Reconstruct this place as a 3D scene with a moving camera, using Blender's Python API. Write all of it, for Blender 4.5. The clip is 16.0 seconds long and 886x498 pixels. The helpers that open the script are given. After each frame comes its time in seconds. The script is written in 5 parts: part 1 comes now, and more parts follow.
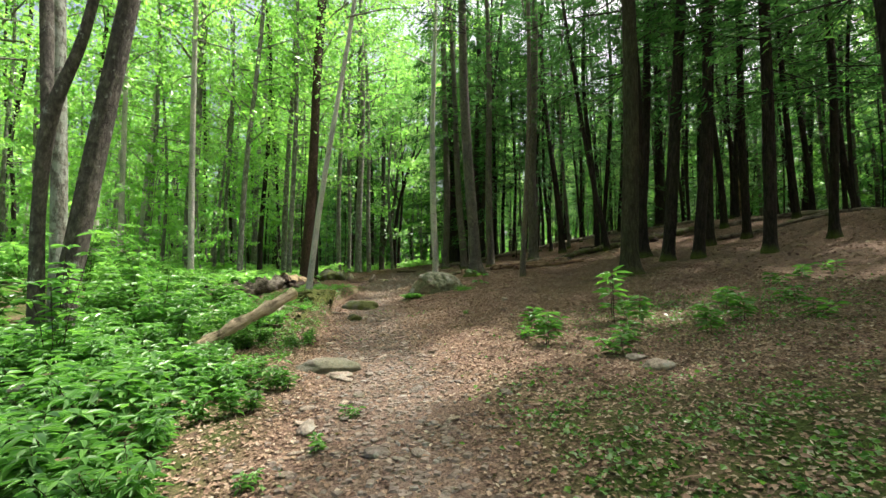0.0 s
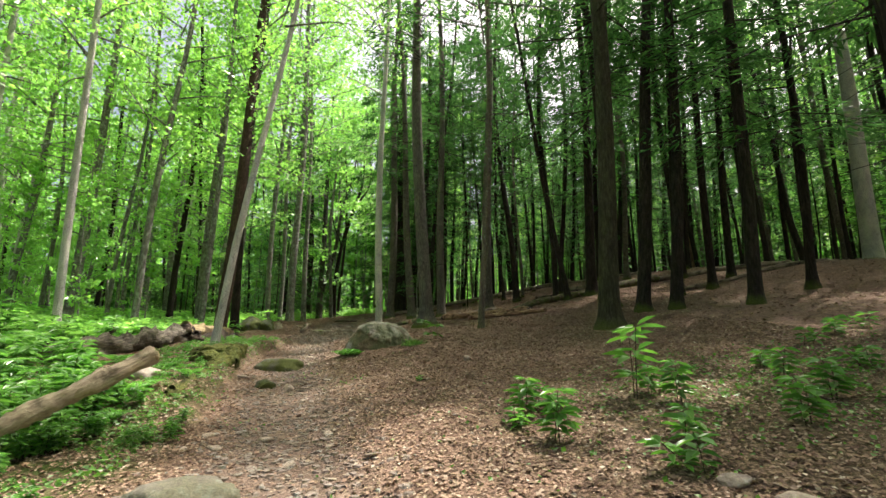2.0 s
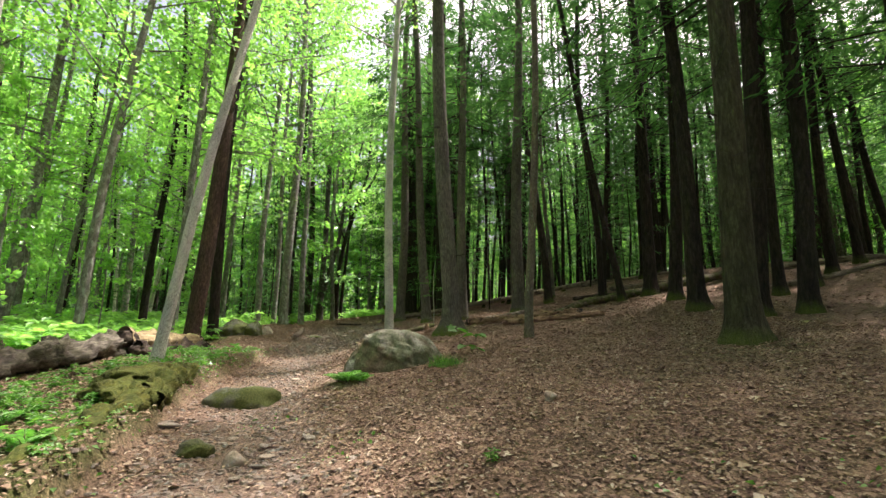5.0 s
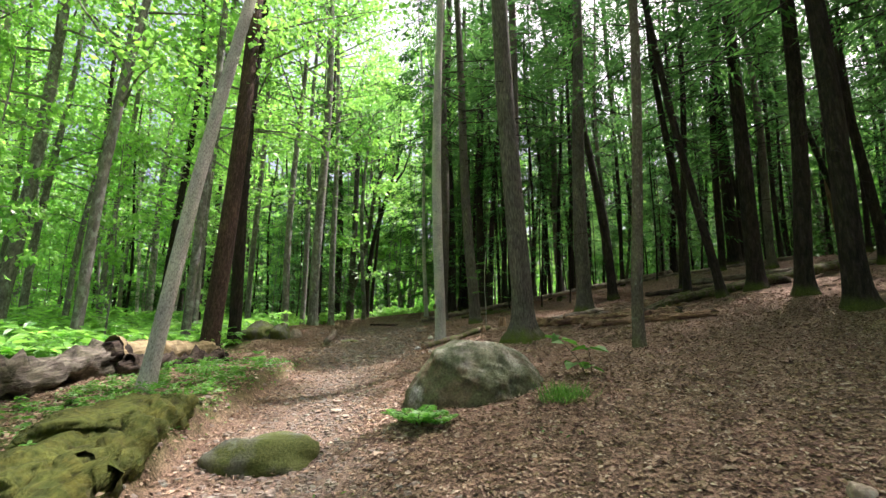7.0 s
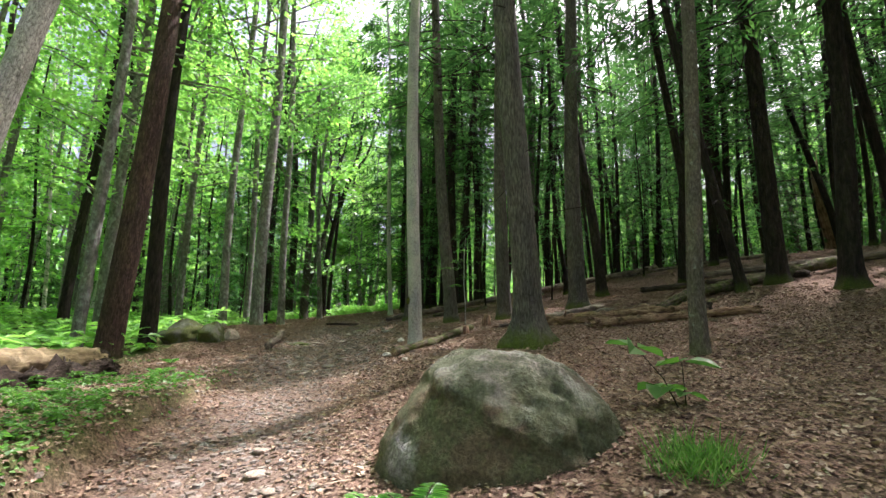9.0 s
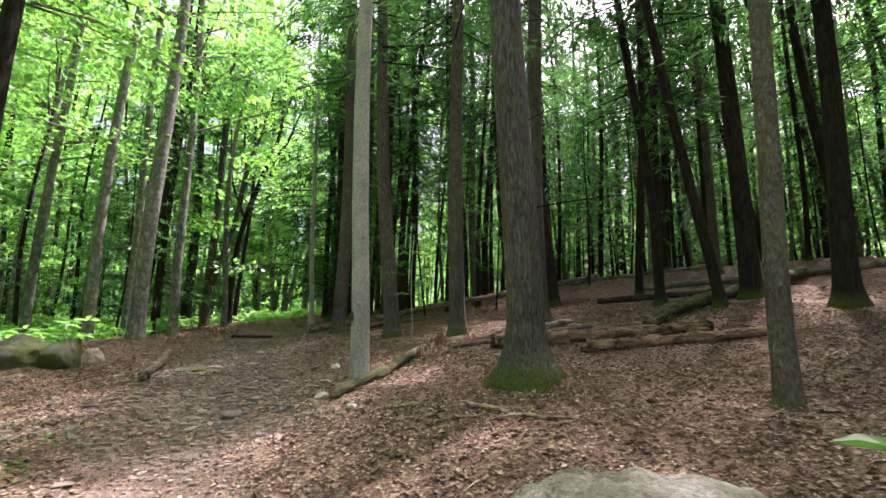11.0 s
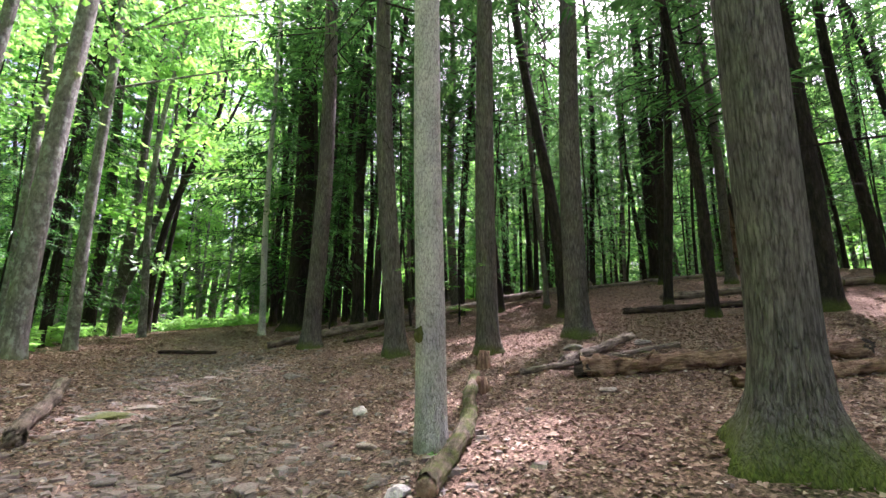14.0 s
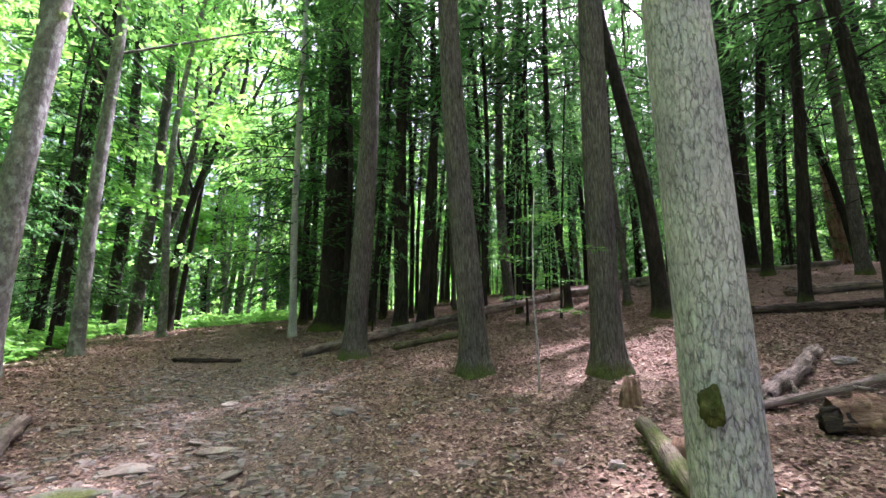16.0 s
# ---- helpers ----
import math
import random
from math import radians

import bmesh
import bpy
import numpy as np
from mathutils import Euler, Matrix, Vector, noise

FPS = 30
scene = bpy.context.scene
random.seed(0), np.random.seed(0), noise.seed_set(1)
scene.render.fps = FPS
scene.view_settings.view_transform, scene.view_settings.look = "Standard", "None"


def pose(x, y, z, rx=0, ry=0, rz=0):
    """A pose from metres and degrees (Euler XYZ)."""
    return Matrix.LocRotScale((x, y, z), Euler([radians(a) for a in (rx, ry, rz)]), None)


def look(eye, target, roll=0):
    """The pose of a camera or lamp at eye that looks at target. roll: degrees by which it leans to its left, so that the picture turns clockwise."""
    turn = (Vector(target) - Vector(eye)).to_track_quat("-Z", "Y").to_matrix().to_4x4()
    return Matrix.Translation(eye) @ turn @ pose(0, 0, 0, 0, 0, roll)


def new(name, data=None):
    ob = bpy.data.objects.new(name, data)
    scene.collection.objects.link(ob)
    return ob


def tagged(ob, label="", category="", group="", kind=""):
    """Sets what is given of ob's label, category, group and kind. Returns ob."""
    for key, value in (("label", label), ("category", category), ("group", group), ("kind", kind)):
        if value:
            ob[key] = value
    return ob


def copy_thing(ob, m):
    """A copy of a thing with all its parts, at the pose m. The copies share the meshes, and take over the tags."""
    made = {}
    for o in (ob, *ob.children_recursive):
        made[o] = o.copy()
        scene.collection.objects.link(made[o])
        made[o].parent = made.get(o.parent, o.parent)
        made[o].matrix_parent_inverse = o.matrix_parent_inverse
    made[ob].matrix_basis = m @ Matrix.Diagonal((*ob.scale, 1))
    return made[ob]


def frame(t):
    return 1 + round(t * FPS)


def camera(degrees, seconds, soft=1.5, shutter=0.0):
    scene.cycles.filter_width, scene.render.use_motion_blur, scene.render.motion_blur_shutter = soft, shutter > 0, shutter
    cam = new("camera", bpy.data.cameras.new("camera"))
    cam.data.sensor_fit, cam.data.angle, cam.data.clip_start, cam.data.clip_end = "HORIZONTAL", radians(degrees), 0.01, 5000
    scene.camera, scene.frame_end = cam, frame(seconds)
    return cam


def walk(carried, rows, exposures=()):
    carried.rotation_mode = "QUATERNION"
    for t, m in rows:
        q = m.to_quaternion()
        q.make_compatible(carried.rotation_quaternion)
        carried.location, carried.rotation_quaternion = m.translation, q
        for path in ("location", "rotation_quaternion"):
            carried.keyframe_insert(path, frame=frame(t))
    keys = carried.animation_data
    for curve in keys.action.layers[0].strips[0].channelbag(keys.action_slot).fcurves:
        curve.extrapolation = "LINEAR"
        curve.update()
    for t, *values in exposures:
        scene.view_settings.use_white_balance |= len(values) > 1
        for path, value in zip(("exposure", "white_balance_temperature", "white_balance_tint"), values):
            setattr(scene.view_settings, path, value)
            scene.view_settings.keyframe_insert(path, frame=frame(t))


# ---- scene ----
cam = camera(89.9, 16.0, soft=1.5)
EXPOSURE = 1.1
METRES, EYE = 20.0, 1.5
ROWS = [
    (0.0, 0.0, 0.0, 0.0, 0.02, 4.45, 0.25),
    (0.5, 0.0022, 0.0332, -0.0013, -2.09, 6.3, 0.06),
    (1.0, -0.0017, 0.062, 0.0021, -4.09, 8.48, -0.01),
    (1.5, -0.0011, 0.0916, 0.0006, -5.15, 10.26, -0.02),
    (2.0, -0.003, 0.1208, 0.0042, -7.21, 10.76, -0.07),
    (2.5, -0.0044, 0.1484, 0.0055, -7.87, 11.33, 0.01),
    (3.0, -0.0055, 0.1825, 0.0055, -8.17, 11.76, 0.0),
    (3.5, -0.012, 0.2138, 0.0055, -9.81, 12.05, -0.12),
    (4.0, -0.0104, 0.2432, 0.0062, -10.34, 12.4, -0.11),
    (4.5, -0.0104, 0.2754, 0.0115, -9.18, 11.92, -0.31),
    (5.0, -0.0161, 0.3084, 0.0147, -6.71, 10.96, -0.35),
    (7.5, -0.0554, 0.473, 0.0265, -3.54, 10.51, -0.18),
    (8.0, -0.0569, 0.507, 0.0262, -3.99, 10.66, -0.12),
    (8.5, -0.0599, 0.5381, 0.0265, -5.52, 10.91, -0.06),
    (9.0, -0.0603, 0.5678, 0.0271, -8.72, 10.46, -0.07),
    (9.5, -0.0603, 0.5986, 0.034, -12.81, 10.15, 0.05),
    (12.0, -0.098, 0.7356, 0.0486, -20.57, 11.27, -0.23),
    (12.5, -0.1117, 0.7613, 0.0516, -21.28, 10.99, -0.3),
    (13.0, -0.1139, 0.7908, 0.0472, -23.0, 11.35, -0.29),
    (13.5, -0.1157, 0.8207, 0.051, -26.04, 11.4, -0.22),
    (14.0, -0.1108, 0.8481, 0.0545, -27.95, 11.89, -0.14),
    (14.5, -0.104, 0.8797, 0.0622, -28.79, 12.04, -0.2),
    (15.0, -0.1019, 0.9128, 0.0678, -26.79, 11.57, -0.2),
    (15.5, -0.1011, 0.9477, 0.0678, -24.76, 11.43, -0.18),
    (16.0, -0.1044, 0.9762, 0.0703, -25.07, 10.87, -0.22),
]
walk(cam, [(t, pose(METRES * x, METRES * y, EYE + METRES * z, 90 + pitch, roll, yaw)) for t, x, y, z, yaw, pitch, roll in ROWS],
     exposures=[(0.0, EXPOSURE + 0.06, 6600, 8), (2.5, EXPOSURE + 0.12, 6800, 12), (5.0, EXPOSURE + 0.3, 6750, 17), (9.0, EXPOSURE + 0.38, 6150, 21), (12.0, EXPOSURE + 0.74, 6150, 32), (16.0, EXPOSURE + 1.12, 5650, 41)])

# ---------- sky and sun ----------
SUN_HIGH, SUN_FROM = 64.0, 60.0  # elevation; bearing from +y, positive to the east
world = bpy.data.worlds.new("sky")
world.use_nodes = True
scene.world = world
sky = world.node_tree.nodes.new("ShaderNodeTexSky")
sky.sky_type, sky.sun_disc = "NISHITA", False
sky.sun_elevation, sky.sun_rotation = radians(SUN_HIGH), radians(SUN_FROM)
sky.air_density, sky.dust_density, sky.ozone_density = 0.7, 10.0, 1.0
back = world.node_tree.nodes["Background"]
back.inputs["Strength"].default_value = 0.15
world.node_tree.links.new(sky.outputs[0], back.inputs[0])
sun = new("sun", bpy.data.lights.new("sun", "SUN"))
sun.data.energy, sun.data.angle, sun.data.color = 4.0, radians(1.2), (1.0, 0.96, 0.90)
sun.matrix_basis = look((0, 0, 0), (-math.sin(radians(SUN_FROM)) * math.cos(radians(SUN_HIGH)), -math.cos(radians(SUN_FROM)) * math.cos(radians(SUN_HIGH)), -math.sin(radians(SUN_HIGH))))

LAND = (-0.0164, 0.4301, 0.7164, 0.4919, 1.0202, 0.1012, -0.308, -0.0185, -0.2314, -0.0741)
# ---------- helpers of this scene ----------
TAU = 2 * math.pi


def smooth(a, b, v):
    u = np.clip((np.asarray(v, float) - a) / (b - a), 0, 1)
    return u * u * (3 - 2 * u)


def trail_x(y):
    """The middle of the footpath."""
    return np.interp(y, [-6, 0, 4, 7, 10, 14, 18, 24, 30, 36, 42, 48],
                     [0.2, 0.0, -0.45, -1.0, -1.6, -2.35, -2.45, -2.2, -2.1, -2.2, -1.6, 1.0])


def ripple(x, y, s, k):
    """Smooth unevenness of about s metres' wavelength."""
    a, b = x / s * TAU, y / s * TAU
    return (np.sin(a * 0.83 + b * 0.41 + k) + np.sin(-a * 0.37 + b * 0.91 + 2.1 * k)
            + np.sin(a * 0.59 - b * 0.73 + 3.7 * k) * np.sin(a * 0.21 + b * 0.33 + k)) / 3


def land(x, y):
    """Height of the ground: a slope rising ahead and to the east, with the worn path sunk into it."""
    x, y = np.asarray(x, float), np.asarray(y, float)
    u, v = np.clip(x, -14, 16) / 10, np.clip(y, -4, 46) / 10
    z = (LAND[0] + LAND[1] * u + LAND[2] * v + LAND[3] * u * v + LAND[4] * u * u + LAND[5] * v * v
         + LAND[6] * u ** 3 + LAND[7] * v ** 3 + LAND[8] * u * u * v + LAND[9] * u * v * v)
    d = x - trail_x(y)
    z = z - 0.16 * np.exp(-d * d) * smooth(3, 8, y) * (1 - smooth(28, 34, y))
    z = z + 0.30 * smooth(1.0, 1.2, -d) * smooth(8, 10, y) * (1 - smooth(16, 21, y))
    z = z + 0.12 * np.exp(-((x - 1.2) / 1.3) ** 2 - ((y - 18.8) / 2) ** 2)
    z = z + 0.12 * np.exp(-((x - 0.5) / 1.2) ** 2 - ((y - 14) / 1.5) ** 2)
    z = z + 0.45 * np.exp(-((x - 4.5) / 3.2) ** 2 - ((y + 1) / 3.5) ** 2)
    z = z + 0.35 * np.exp(-((x + 6) / 1.8) ** 2 - ((y - 28.5) / 3) ** 2)
    z = z + 0.9 * smooth(6, 13, x) * smooth(18, 30, y) + 0.02 * np.maximum(np.hypot(x, y - 20) - 60, 0)
    z = z + 0.85 * smooth(11.5, 17, x) * smooth(11, 16, y) * (1 - 0.6 * smooth(22, 30, y)) + 0.2 * np.exp(-((x - 9) / 2.5) ** 2 - ((y - 20) / 2.5) ** 2)
    rough = 0.5 + 0.5 * smooth(0.5, 1.4, np.abs(d))
    return z + 0.022 * ripple(x, y, 2.3, 1.0) + rough * 0.014 * ripple(x, y, 0.9, 2.0) + 0.008 * ripple(x, y, 0.45, 4.0)


def ground_at(x, y):
    return float(land(x, y))


def mesh_from(name, verts, faces, mat, smooth_shade=True):
    me = bpy.data.meshes.new(name)
    verts = np.asarray(verts, np.float32)
    faces = np.asarray(faces, np.int32)
    n, k = faces.shape
    me.vertices.add(len(verts))
    me.vertices.foreach_set("co", verts.ravel())
    me.loops.add(n * k)
    me.loops.foreach_set("vertex_index", faces.ravel())
    me.polygons.add(n)
    me.polygons.foreach_set("loop_start", np.arange(0, n * k, k, dtype=np.int32))
    me.polygons.foreach_set("loop_total", np.full(n, k, np.int32))
    me.polygons.foreach_set("use_smooth", np.full(n, smooth_shade, bool))
    me.update(calc_edges=True)
    me.materials.append(mat)
    return me


def child(name, me, parent, label="", m=None):
    ob = new(name, me)
    ob.parent = parent
    if m is not None:
        ob.matrix_basis = m
    if label:
        tagged(ob, label)
    return ob


def part(name, bm, material, parent, label=""):
    me = bpy.data.meshes.new(name)
    bm.to_mesh(me)
    bm.free()
    for p in me.polygons:
        p.use_smooth = True
    me.materials.append(material)
    return child(name, me, parent, label)


def base_at(name, x, y, label, category, group="", rot=None, dz=0.0, kind=""):
    ob = new(name)
    ob.empty_display_size = 0.2
    ob.matrix_basis = Matrix.Translation((x, y, ground_at(x, y) + dz)) @ (rot or Matrix())
    return tagged(ob, label, category, group, kind)


# ---------- materials ----------
def material(name):
    mat = bpy.data.materials.new(name)
    mat.use_nodes = True
    t = mat.node_tree
    t.nodes.clear()
    return mat, t, t.nodes.new("ShaderNodeOutputMaterial")


def node(t, kind, **sets):
    n = t.nodes.new("ShaderNode" + kind)
    for k, v in sets.items():
        n.inputs[k].default_value = v
    return n


def ramp(t, fac, stops):
    r = t.nodes.new("ShaderNodeValToRGB")
    els = r.color_ramp.elements
    els[0].position, els[0].color = stops[0][0], (*stops[0][1], 1)
    els[1].position, els[1].color = stops[-1][0], (*stops[-1][1], 1)
    for p, c in stops[1:-1]:
        e = els.new(p)
        e.color = (*c, 1)
    t.links.new(fac, r.inputs[0])
    return r.outputs[0]


def mixed(t, fac, a, b, blend="MIX"):
    m = t.nodes.new("ShaderNodeMix")
    m.data_type, m.blend_type = "RGBA", blend
    for i, v in ((0, fac), (6, a), (7, b)):
        if isinstance(v, bpy.types.NodeSocket):
            t.links.new(v, m.inputs[i])
        else:
            m.inputs[i].default_value = (*v, 1) if isinstance(v, tuple) else v
    return m.outputs[2]


def coords(t, scale, space="Object"):
    c, m = t.nodes.new("ShaderNodeTexCoord"), t.nodes.new("ShaderNodeMapping")
    m.inputs["Scale"].default_value = scale
    t.links.new(c.outputs[space], m.inputs[0])
    return m.outputs[0]


def noise_of(t, vec, scale, detail=4.0, rough=0.6):
    n = node(t, "TexNoise", Scale=scale, Detail=detail, Roughness=rough)
    t.links.new(vec, n.inputs["Vector"])
    return n.outputs["Fac"]


def bump_of(t, height, strength, distance):
    b = node(t, "Bump", Strength=strength, Distance=distance)
    t.links.new(height, b.inputs["Height"])
    return b.outputs[0]


def calc(t, op, a, b):
    m = t.nodes.new("ShaderNodeMath")
    m.operation = op
    for i, v in ((0, a), (1, b)):
        if isinstance(v, bpy.types.NodeSocket):
            t.links.new(v, m.inputs[i])
        else:
            m.inputs[i].default_value = v
    return m.outputs[0]


def surface(t, out, colour, rough, normal=None):
    p = node(t, "BsdfPrincipled", Roughness=rough)
    p.inputs["Specular IOR Level"].default_value = 0.25
    t.links.new(colour, p.inputs["Base Color"])
    if normal is not None:
        t.links.new(normal, p.inputs["Normal"])
    t.links.new(p.outputs[0], out.inputs[0])
    return p


def bark(name, dark, mid, light, ridge=1.0, lichen=0.0, moss=0.0, moss_h=0.5, across=12.0, stretch=0.2, plates=None):
    """Ridged bark; lichen: pale blotches; moss: green at the foot."""
    mat, t, out = material(name)
    v = coords(t, (across, across, across * stretch))
    f = noise_of(t, v, 1.6, 5, 0.65)
    f2 = noise_of(t, v, 1.1, 5, 0.55)
    gap = calc(t, "ABSOLUTE", calc(t, "SUBTRACT", f2, 0.5), 0.0)
    crack = ramp(t, gap, [(0.0, (0, 0, 0)), (0.035, (0.55, 0.55, 0.55)), (0.09, (1, 1, 1))])
    if plates:
        cells = node(t, "TexVoronoi", Scale=1.0)
        cells.feature = "DISTANCE_TO_EDGE"
        wavy = t.nodes.new("ShaderNodeVectorMath")
        wavy.operation = "ADD"
        push = node(t, "TexNoise", Scale=0.8, Detail=3.0)
        vp = coords(t, plates)
        t.links.new(vp, push.inputs["Vector"])
        t.links.new(vp, wavy.inputs[0])
        t.links.new(push.outputs["Color"], wavy.inputs[1])
        push.inputs["Scale"].default_value = 1.7
        t.links.new(wavy.outputs[0], cells.inputs["Vector"])
        crack = ramp(t, cells.outputs["Distance"], [(0.0, (0.12, 0.12, 0.12)), (0.05, (0.55, 0.55, 0.55)), (0.13, (1, 1, 1))])
        crack = mixed(t, ramp(t, f2, [(0.47, (0.05, 0.05, 0.05)), (0.66, (1, 1, 1))]), crack, (0.95, 0.95, 0.95))
    plain = coords(t, (1, 1, 0.6))
    big = noise_of(t, plain, 2.3, 3)
    col = ramp(t, f, [(0.28, dark), (0.5, mid), (0.72, light)])
    col = mixed(t, 0.85 * min(1, ridge), col, mixed(t, crack, (0.22, 0.2, 0.18), (1.0, 1.0, 1.0)), "MULTIPLY")
    col = mixed(t, 1.0, col, ramp(t, big, [(0.3, (0.68, 0.68, 0.7)), (0.7, (1.2, 1.18, 1.12))]), "MULTIPLY")
    if lichen:
        spots = ramp(t, noise_of(t, plain, 7.0, 5, 0.7), [(0.62 - 0.18 * lichen, (0, 0, 0)), (0.70 - 0.15 * lichen, (1, 1, 1))])
        col = mixed(t, calc(t, "MULTIPLY", spots, 0.75), col, (0.33, 0.36, 0.31))
    if moss:
        sep = t.nodes.new("ShaderNodeSeparateXYZ")
        t.links.new(coords(t, (1, 1, 1)), sep.inputs[0])
        edge = calc(t, "ADD", sep.outputs[2], calc(t, "MULTIPLY", noise_of(t, plain, 5.0, 4), 1.6 * moss_h))
        mask = ramp(t, edge, [(moss_h * 0.85, (1, 1, 1)), (moss_h * 1.8, (0, 0, 0))])
        col = mixed(t, calc(t, "MULTIPLY", mask, moss), col, ramp(t, noise_of(t, plain, 60.0, 3), [(0.3, (0.05, 0.075, 0.010)), (0.7, (0.15, 0.19, 0.028))]))
    h = calc(t, "ADD", calc(t, "MULTIPLY", crack, 0.7), f)
    surface(t, out, col, 0.9, bump_of(t, h, 0.9 * ridge, 0.03))
    return mat


def leaf(name, face, through_, spread=0.25, gloss=0.12):
    """Thin leaves that let light through; every leaf its own shade."""
    mat, t, out = material(name)
    g, o = t.nodes.new("ShaderNodeNewGeometry"), t.nodes.new("ShaderNodeObjectInfo")
    r = g.outputs["Random Per Island"]
    both = calc(t, "ADD", calc(t, "MULTIPLY", r, 0.75), calc(t, "MULTIPLY", o.outputs["Random"], 0.25))
    lo, hi = 1 - spread, 1 + spread
    tint = ramp(t, both, [(0.0, (lo * 0.85, lo, lo)), (0.5, (1, 1, 1)), (1.0, (hi * 1.12, hi, hi * 0.8))])
    d, tr, gl = node(t, "BsdfDiffuse"), node(t, "BsdfTranslucent"), node(t, "BsdfGlossy", Roughness=0.4)
    t.links.new(mixed(t, 1.0, tint, face, "MULTIPLY"), d.inputs[0])
    t.links.new(mixed(t, 1.0, tint, through_, "MULTIPLY"), tr.inputs[0])
    gl.inputs[0].default_value = (0.8, 0.8, 0.8, 1)
    add, mx = t.nodes.new("ShaderNodeAddShader"), node(t, "MixShader")
    t.links.new(d.outputs[0], add.inputs[0])
    t.links.new(tr.outputs[0], add.inputs[1])
    fr = node(t, "Fresnel", IOR=1.35)
    t.links.new(calc(t, "MULTIPLY", fr.outputs[0], gloss), mx.inputs[0])
    t.links.new(add.outputs[0], mx.inputs[1])
    t.links.new(gl.outputs[0], mx.inputs[2])
    t.links.new(mx.outputs[0], out.inputs[0])
    return mat


def litter_material(name):
    mat, t, out = material(name)
    g = t.nodes.new("ShaderNodeNewGeometry")
    col = ramp(t, g.outputs["Random Per Island"], [(0.0, (0.15, 0.085, 0.06)), (0.25, (0.26, 0.155, 0.11)), (0.5, (0.335, 0.205, 0.145)),
                                                   (0.75, (0.39, 0.255, 0.185)), (0.93, (0.44, 0.315, 0.235)), (1.0, (0.54, 0.43, 0.335))])
    col = mixed(t, 0.5, col, ramp(t, noise_of(t, coords(t, (1, 1, 1)), 40, 3), [(0.3, (0.5, 0.5, 0.5)), (0.7, (1.1, 1.1, 1.1))]), "MULTIPLY")
    surface(t, out, mixed(t, 1.0, col, (0.99, 1.08, 1.05), "MULTIPLY"), 0.75)
    return mat


def ground_material():
    """Forest soil: brown needle litter with worn earth on the path and thin green moss in patches."""
    mat, t, out = material("forest_soil")
    v = coords(t, (1, 1, 1))
    fine, mid, big = noise_of(t, v, 38, 6, 0.7), noise_of(t, v, 7, 5, 0.65), noise_of(t, v, 0.55, 4)
    col = ramp(t, fine, [(0.34, (0.04, 0.025, 0.018)), (0.46, (0.16, 0.102, 0.073)), (0.56, (0.27, 0.172, 0.125)), (0.72, (0.44, 0.305, 0.235))])
    col = mixed(t, 1.0, col, ramp(t, mid, [(0.34, (0.5, 0.49, 0.48)), (0.66, (1.25, 1.23, 1.2))]), "MULTIPLY")
    col = mixed(t, ramp(t, big, [(0.42, (0, 0, 0)), (0.62, (0.6, 0.6, 0.6))]), col, mixed(t, 1.0, col, (0.85, 0.95, 0.9), "MULTIPLY"))
    att = t.nodes.new("ShaderNodeAttribute")
    att.attribute_name = "cover"
    sep = t.nodes.new("ShaderNodeSeparateColor")
    t.links.new(att.outputs["Color"], sep.inputs[0])
    earth = ramp(t, fine, [(0.34, (0.045, 0.03, 0.022)), (0.46, (0.15, 0.105, 0.08)), (0.56, (0.23, 0.17, 0.132)), (0.72, (0.40, 0.32, 0.26))])
    col = mixed(t, calc(t, "MULTIPLY", sep.outputs[0], ramp(t, mid, [(0.35, (0.2, 0.2, 0.2)), (0.6, (1, 1, 1))])), col, earth)
    green = ramp(t, fine, [(0.3, (0.02, 0.035, 0.006)), (0.6, (0.07, 0.10, 0.018)), (0.8, (0.12, 0.15, 0.035))])
    patch = calc(t, "MULTIPLY", sep.outputs[1], ramp(t, noise_of(t, v, 3.5, 5, 0.7), [(0.36, (0, 0, 0)), (0.54, (1, 1, 1))]))
    col = mixed(t, patch, col, green)
    h = calc(t, "ADD", fine, calc(t, "MULTIPLY", mid, 1.5))
    surface(t, out, col, 0.95, bump_of(t, h, 0.8, 0.03))
    return mat


def stone_material(name, dark, light, moss=0.0):
    mat, t, out = material(name)
    v = coords(t, (1, 1, 1))
    o = t.nodes.new("ShaderNodeObjectInfo")
    a, b, c = noise_of(t, v, 9, 6, 0.7), noise_of(t, v, 45, 4, 0.7), noise_of(t, v, 2.2, 4)
    col = ramp(t, a, [(0.3, dark), (0.7, light)])
    col = mixed(t, 1.0, col, ramp(t, b, [(0.3, (0.7, 0.7, 0.7)), (0.7, (1.2, 1.2, 1.2))]), "MULTIPLY")
    col = mixed(t, 1.0, col, ramp(t, o.outputs["Random"], [(0.0, (0.6, 0.6, 0.62)), (0.6, (1.0, 0.98, 0.95)), (1.0, (1.5, 1.4, 1.3))]), "MULTIPLY")
    spots = ramp(t, noise_of(t, v, 6.0, 6, 0.75), [(0.55, (0, 0, 0)), (0.62, (1, 1, 1))])
    col = mixed(t, calc(t, "MULTIPLY", spots, 0.55), col, (0.30, 0.33, 0.29))
    if moss:
        m = calc(t, "MULTIPLY", ramp(t, c, [(0.36, (0, 0, 0)), (0.52, (1, 1, 1))]), moss)
        col = mixed(t, m, col, ramp(t, b, [(0.3, (0.035, 0.048, 0.012)), (0.7, (0.115, 0.13, 0.034))]))
    surface(t, out, col, 0.85, bump_of(t, calc(t, "ADD", a, calc(t, "MULTIPLY", b, 0.5)), 0.7, 0.03))
    return mat


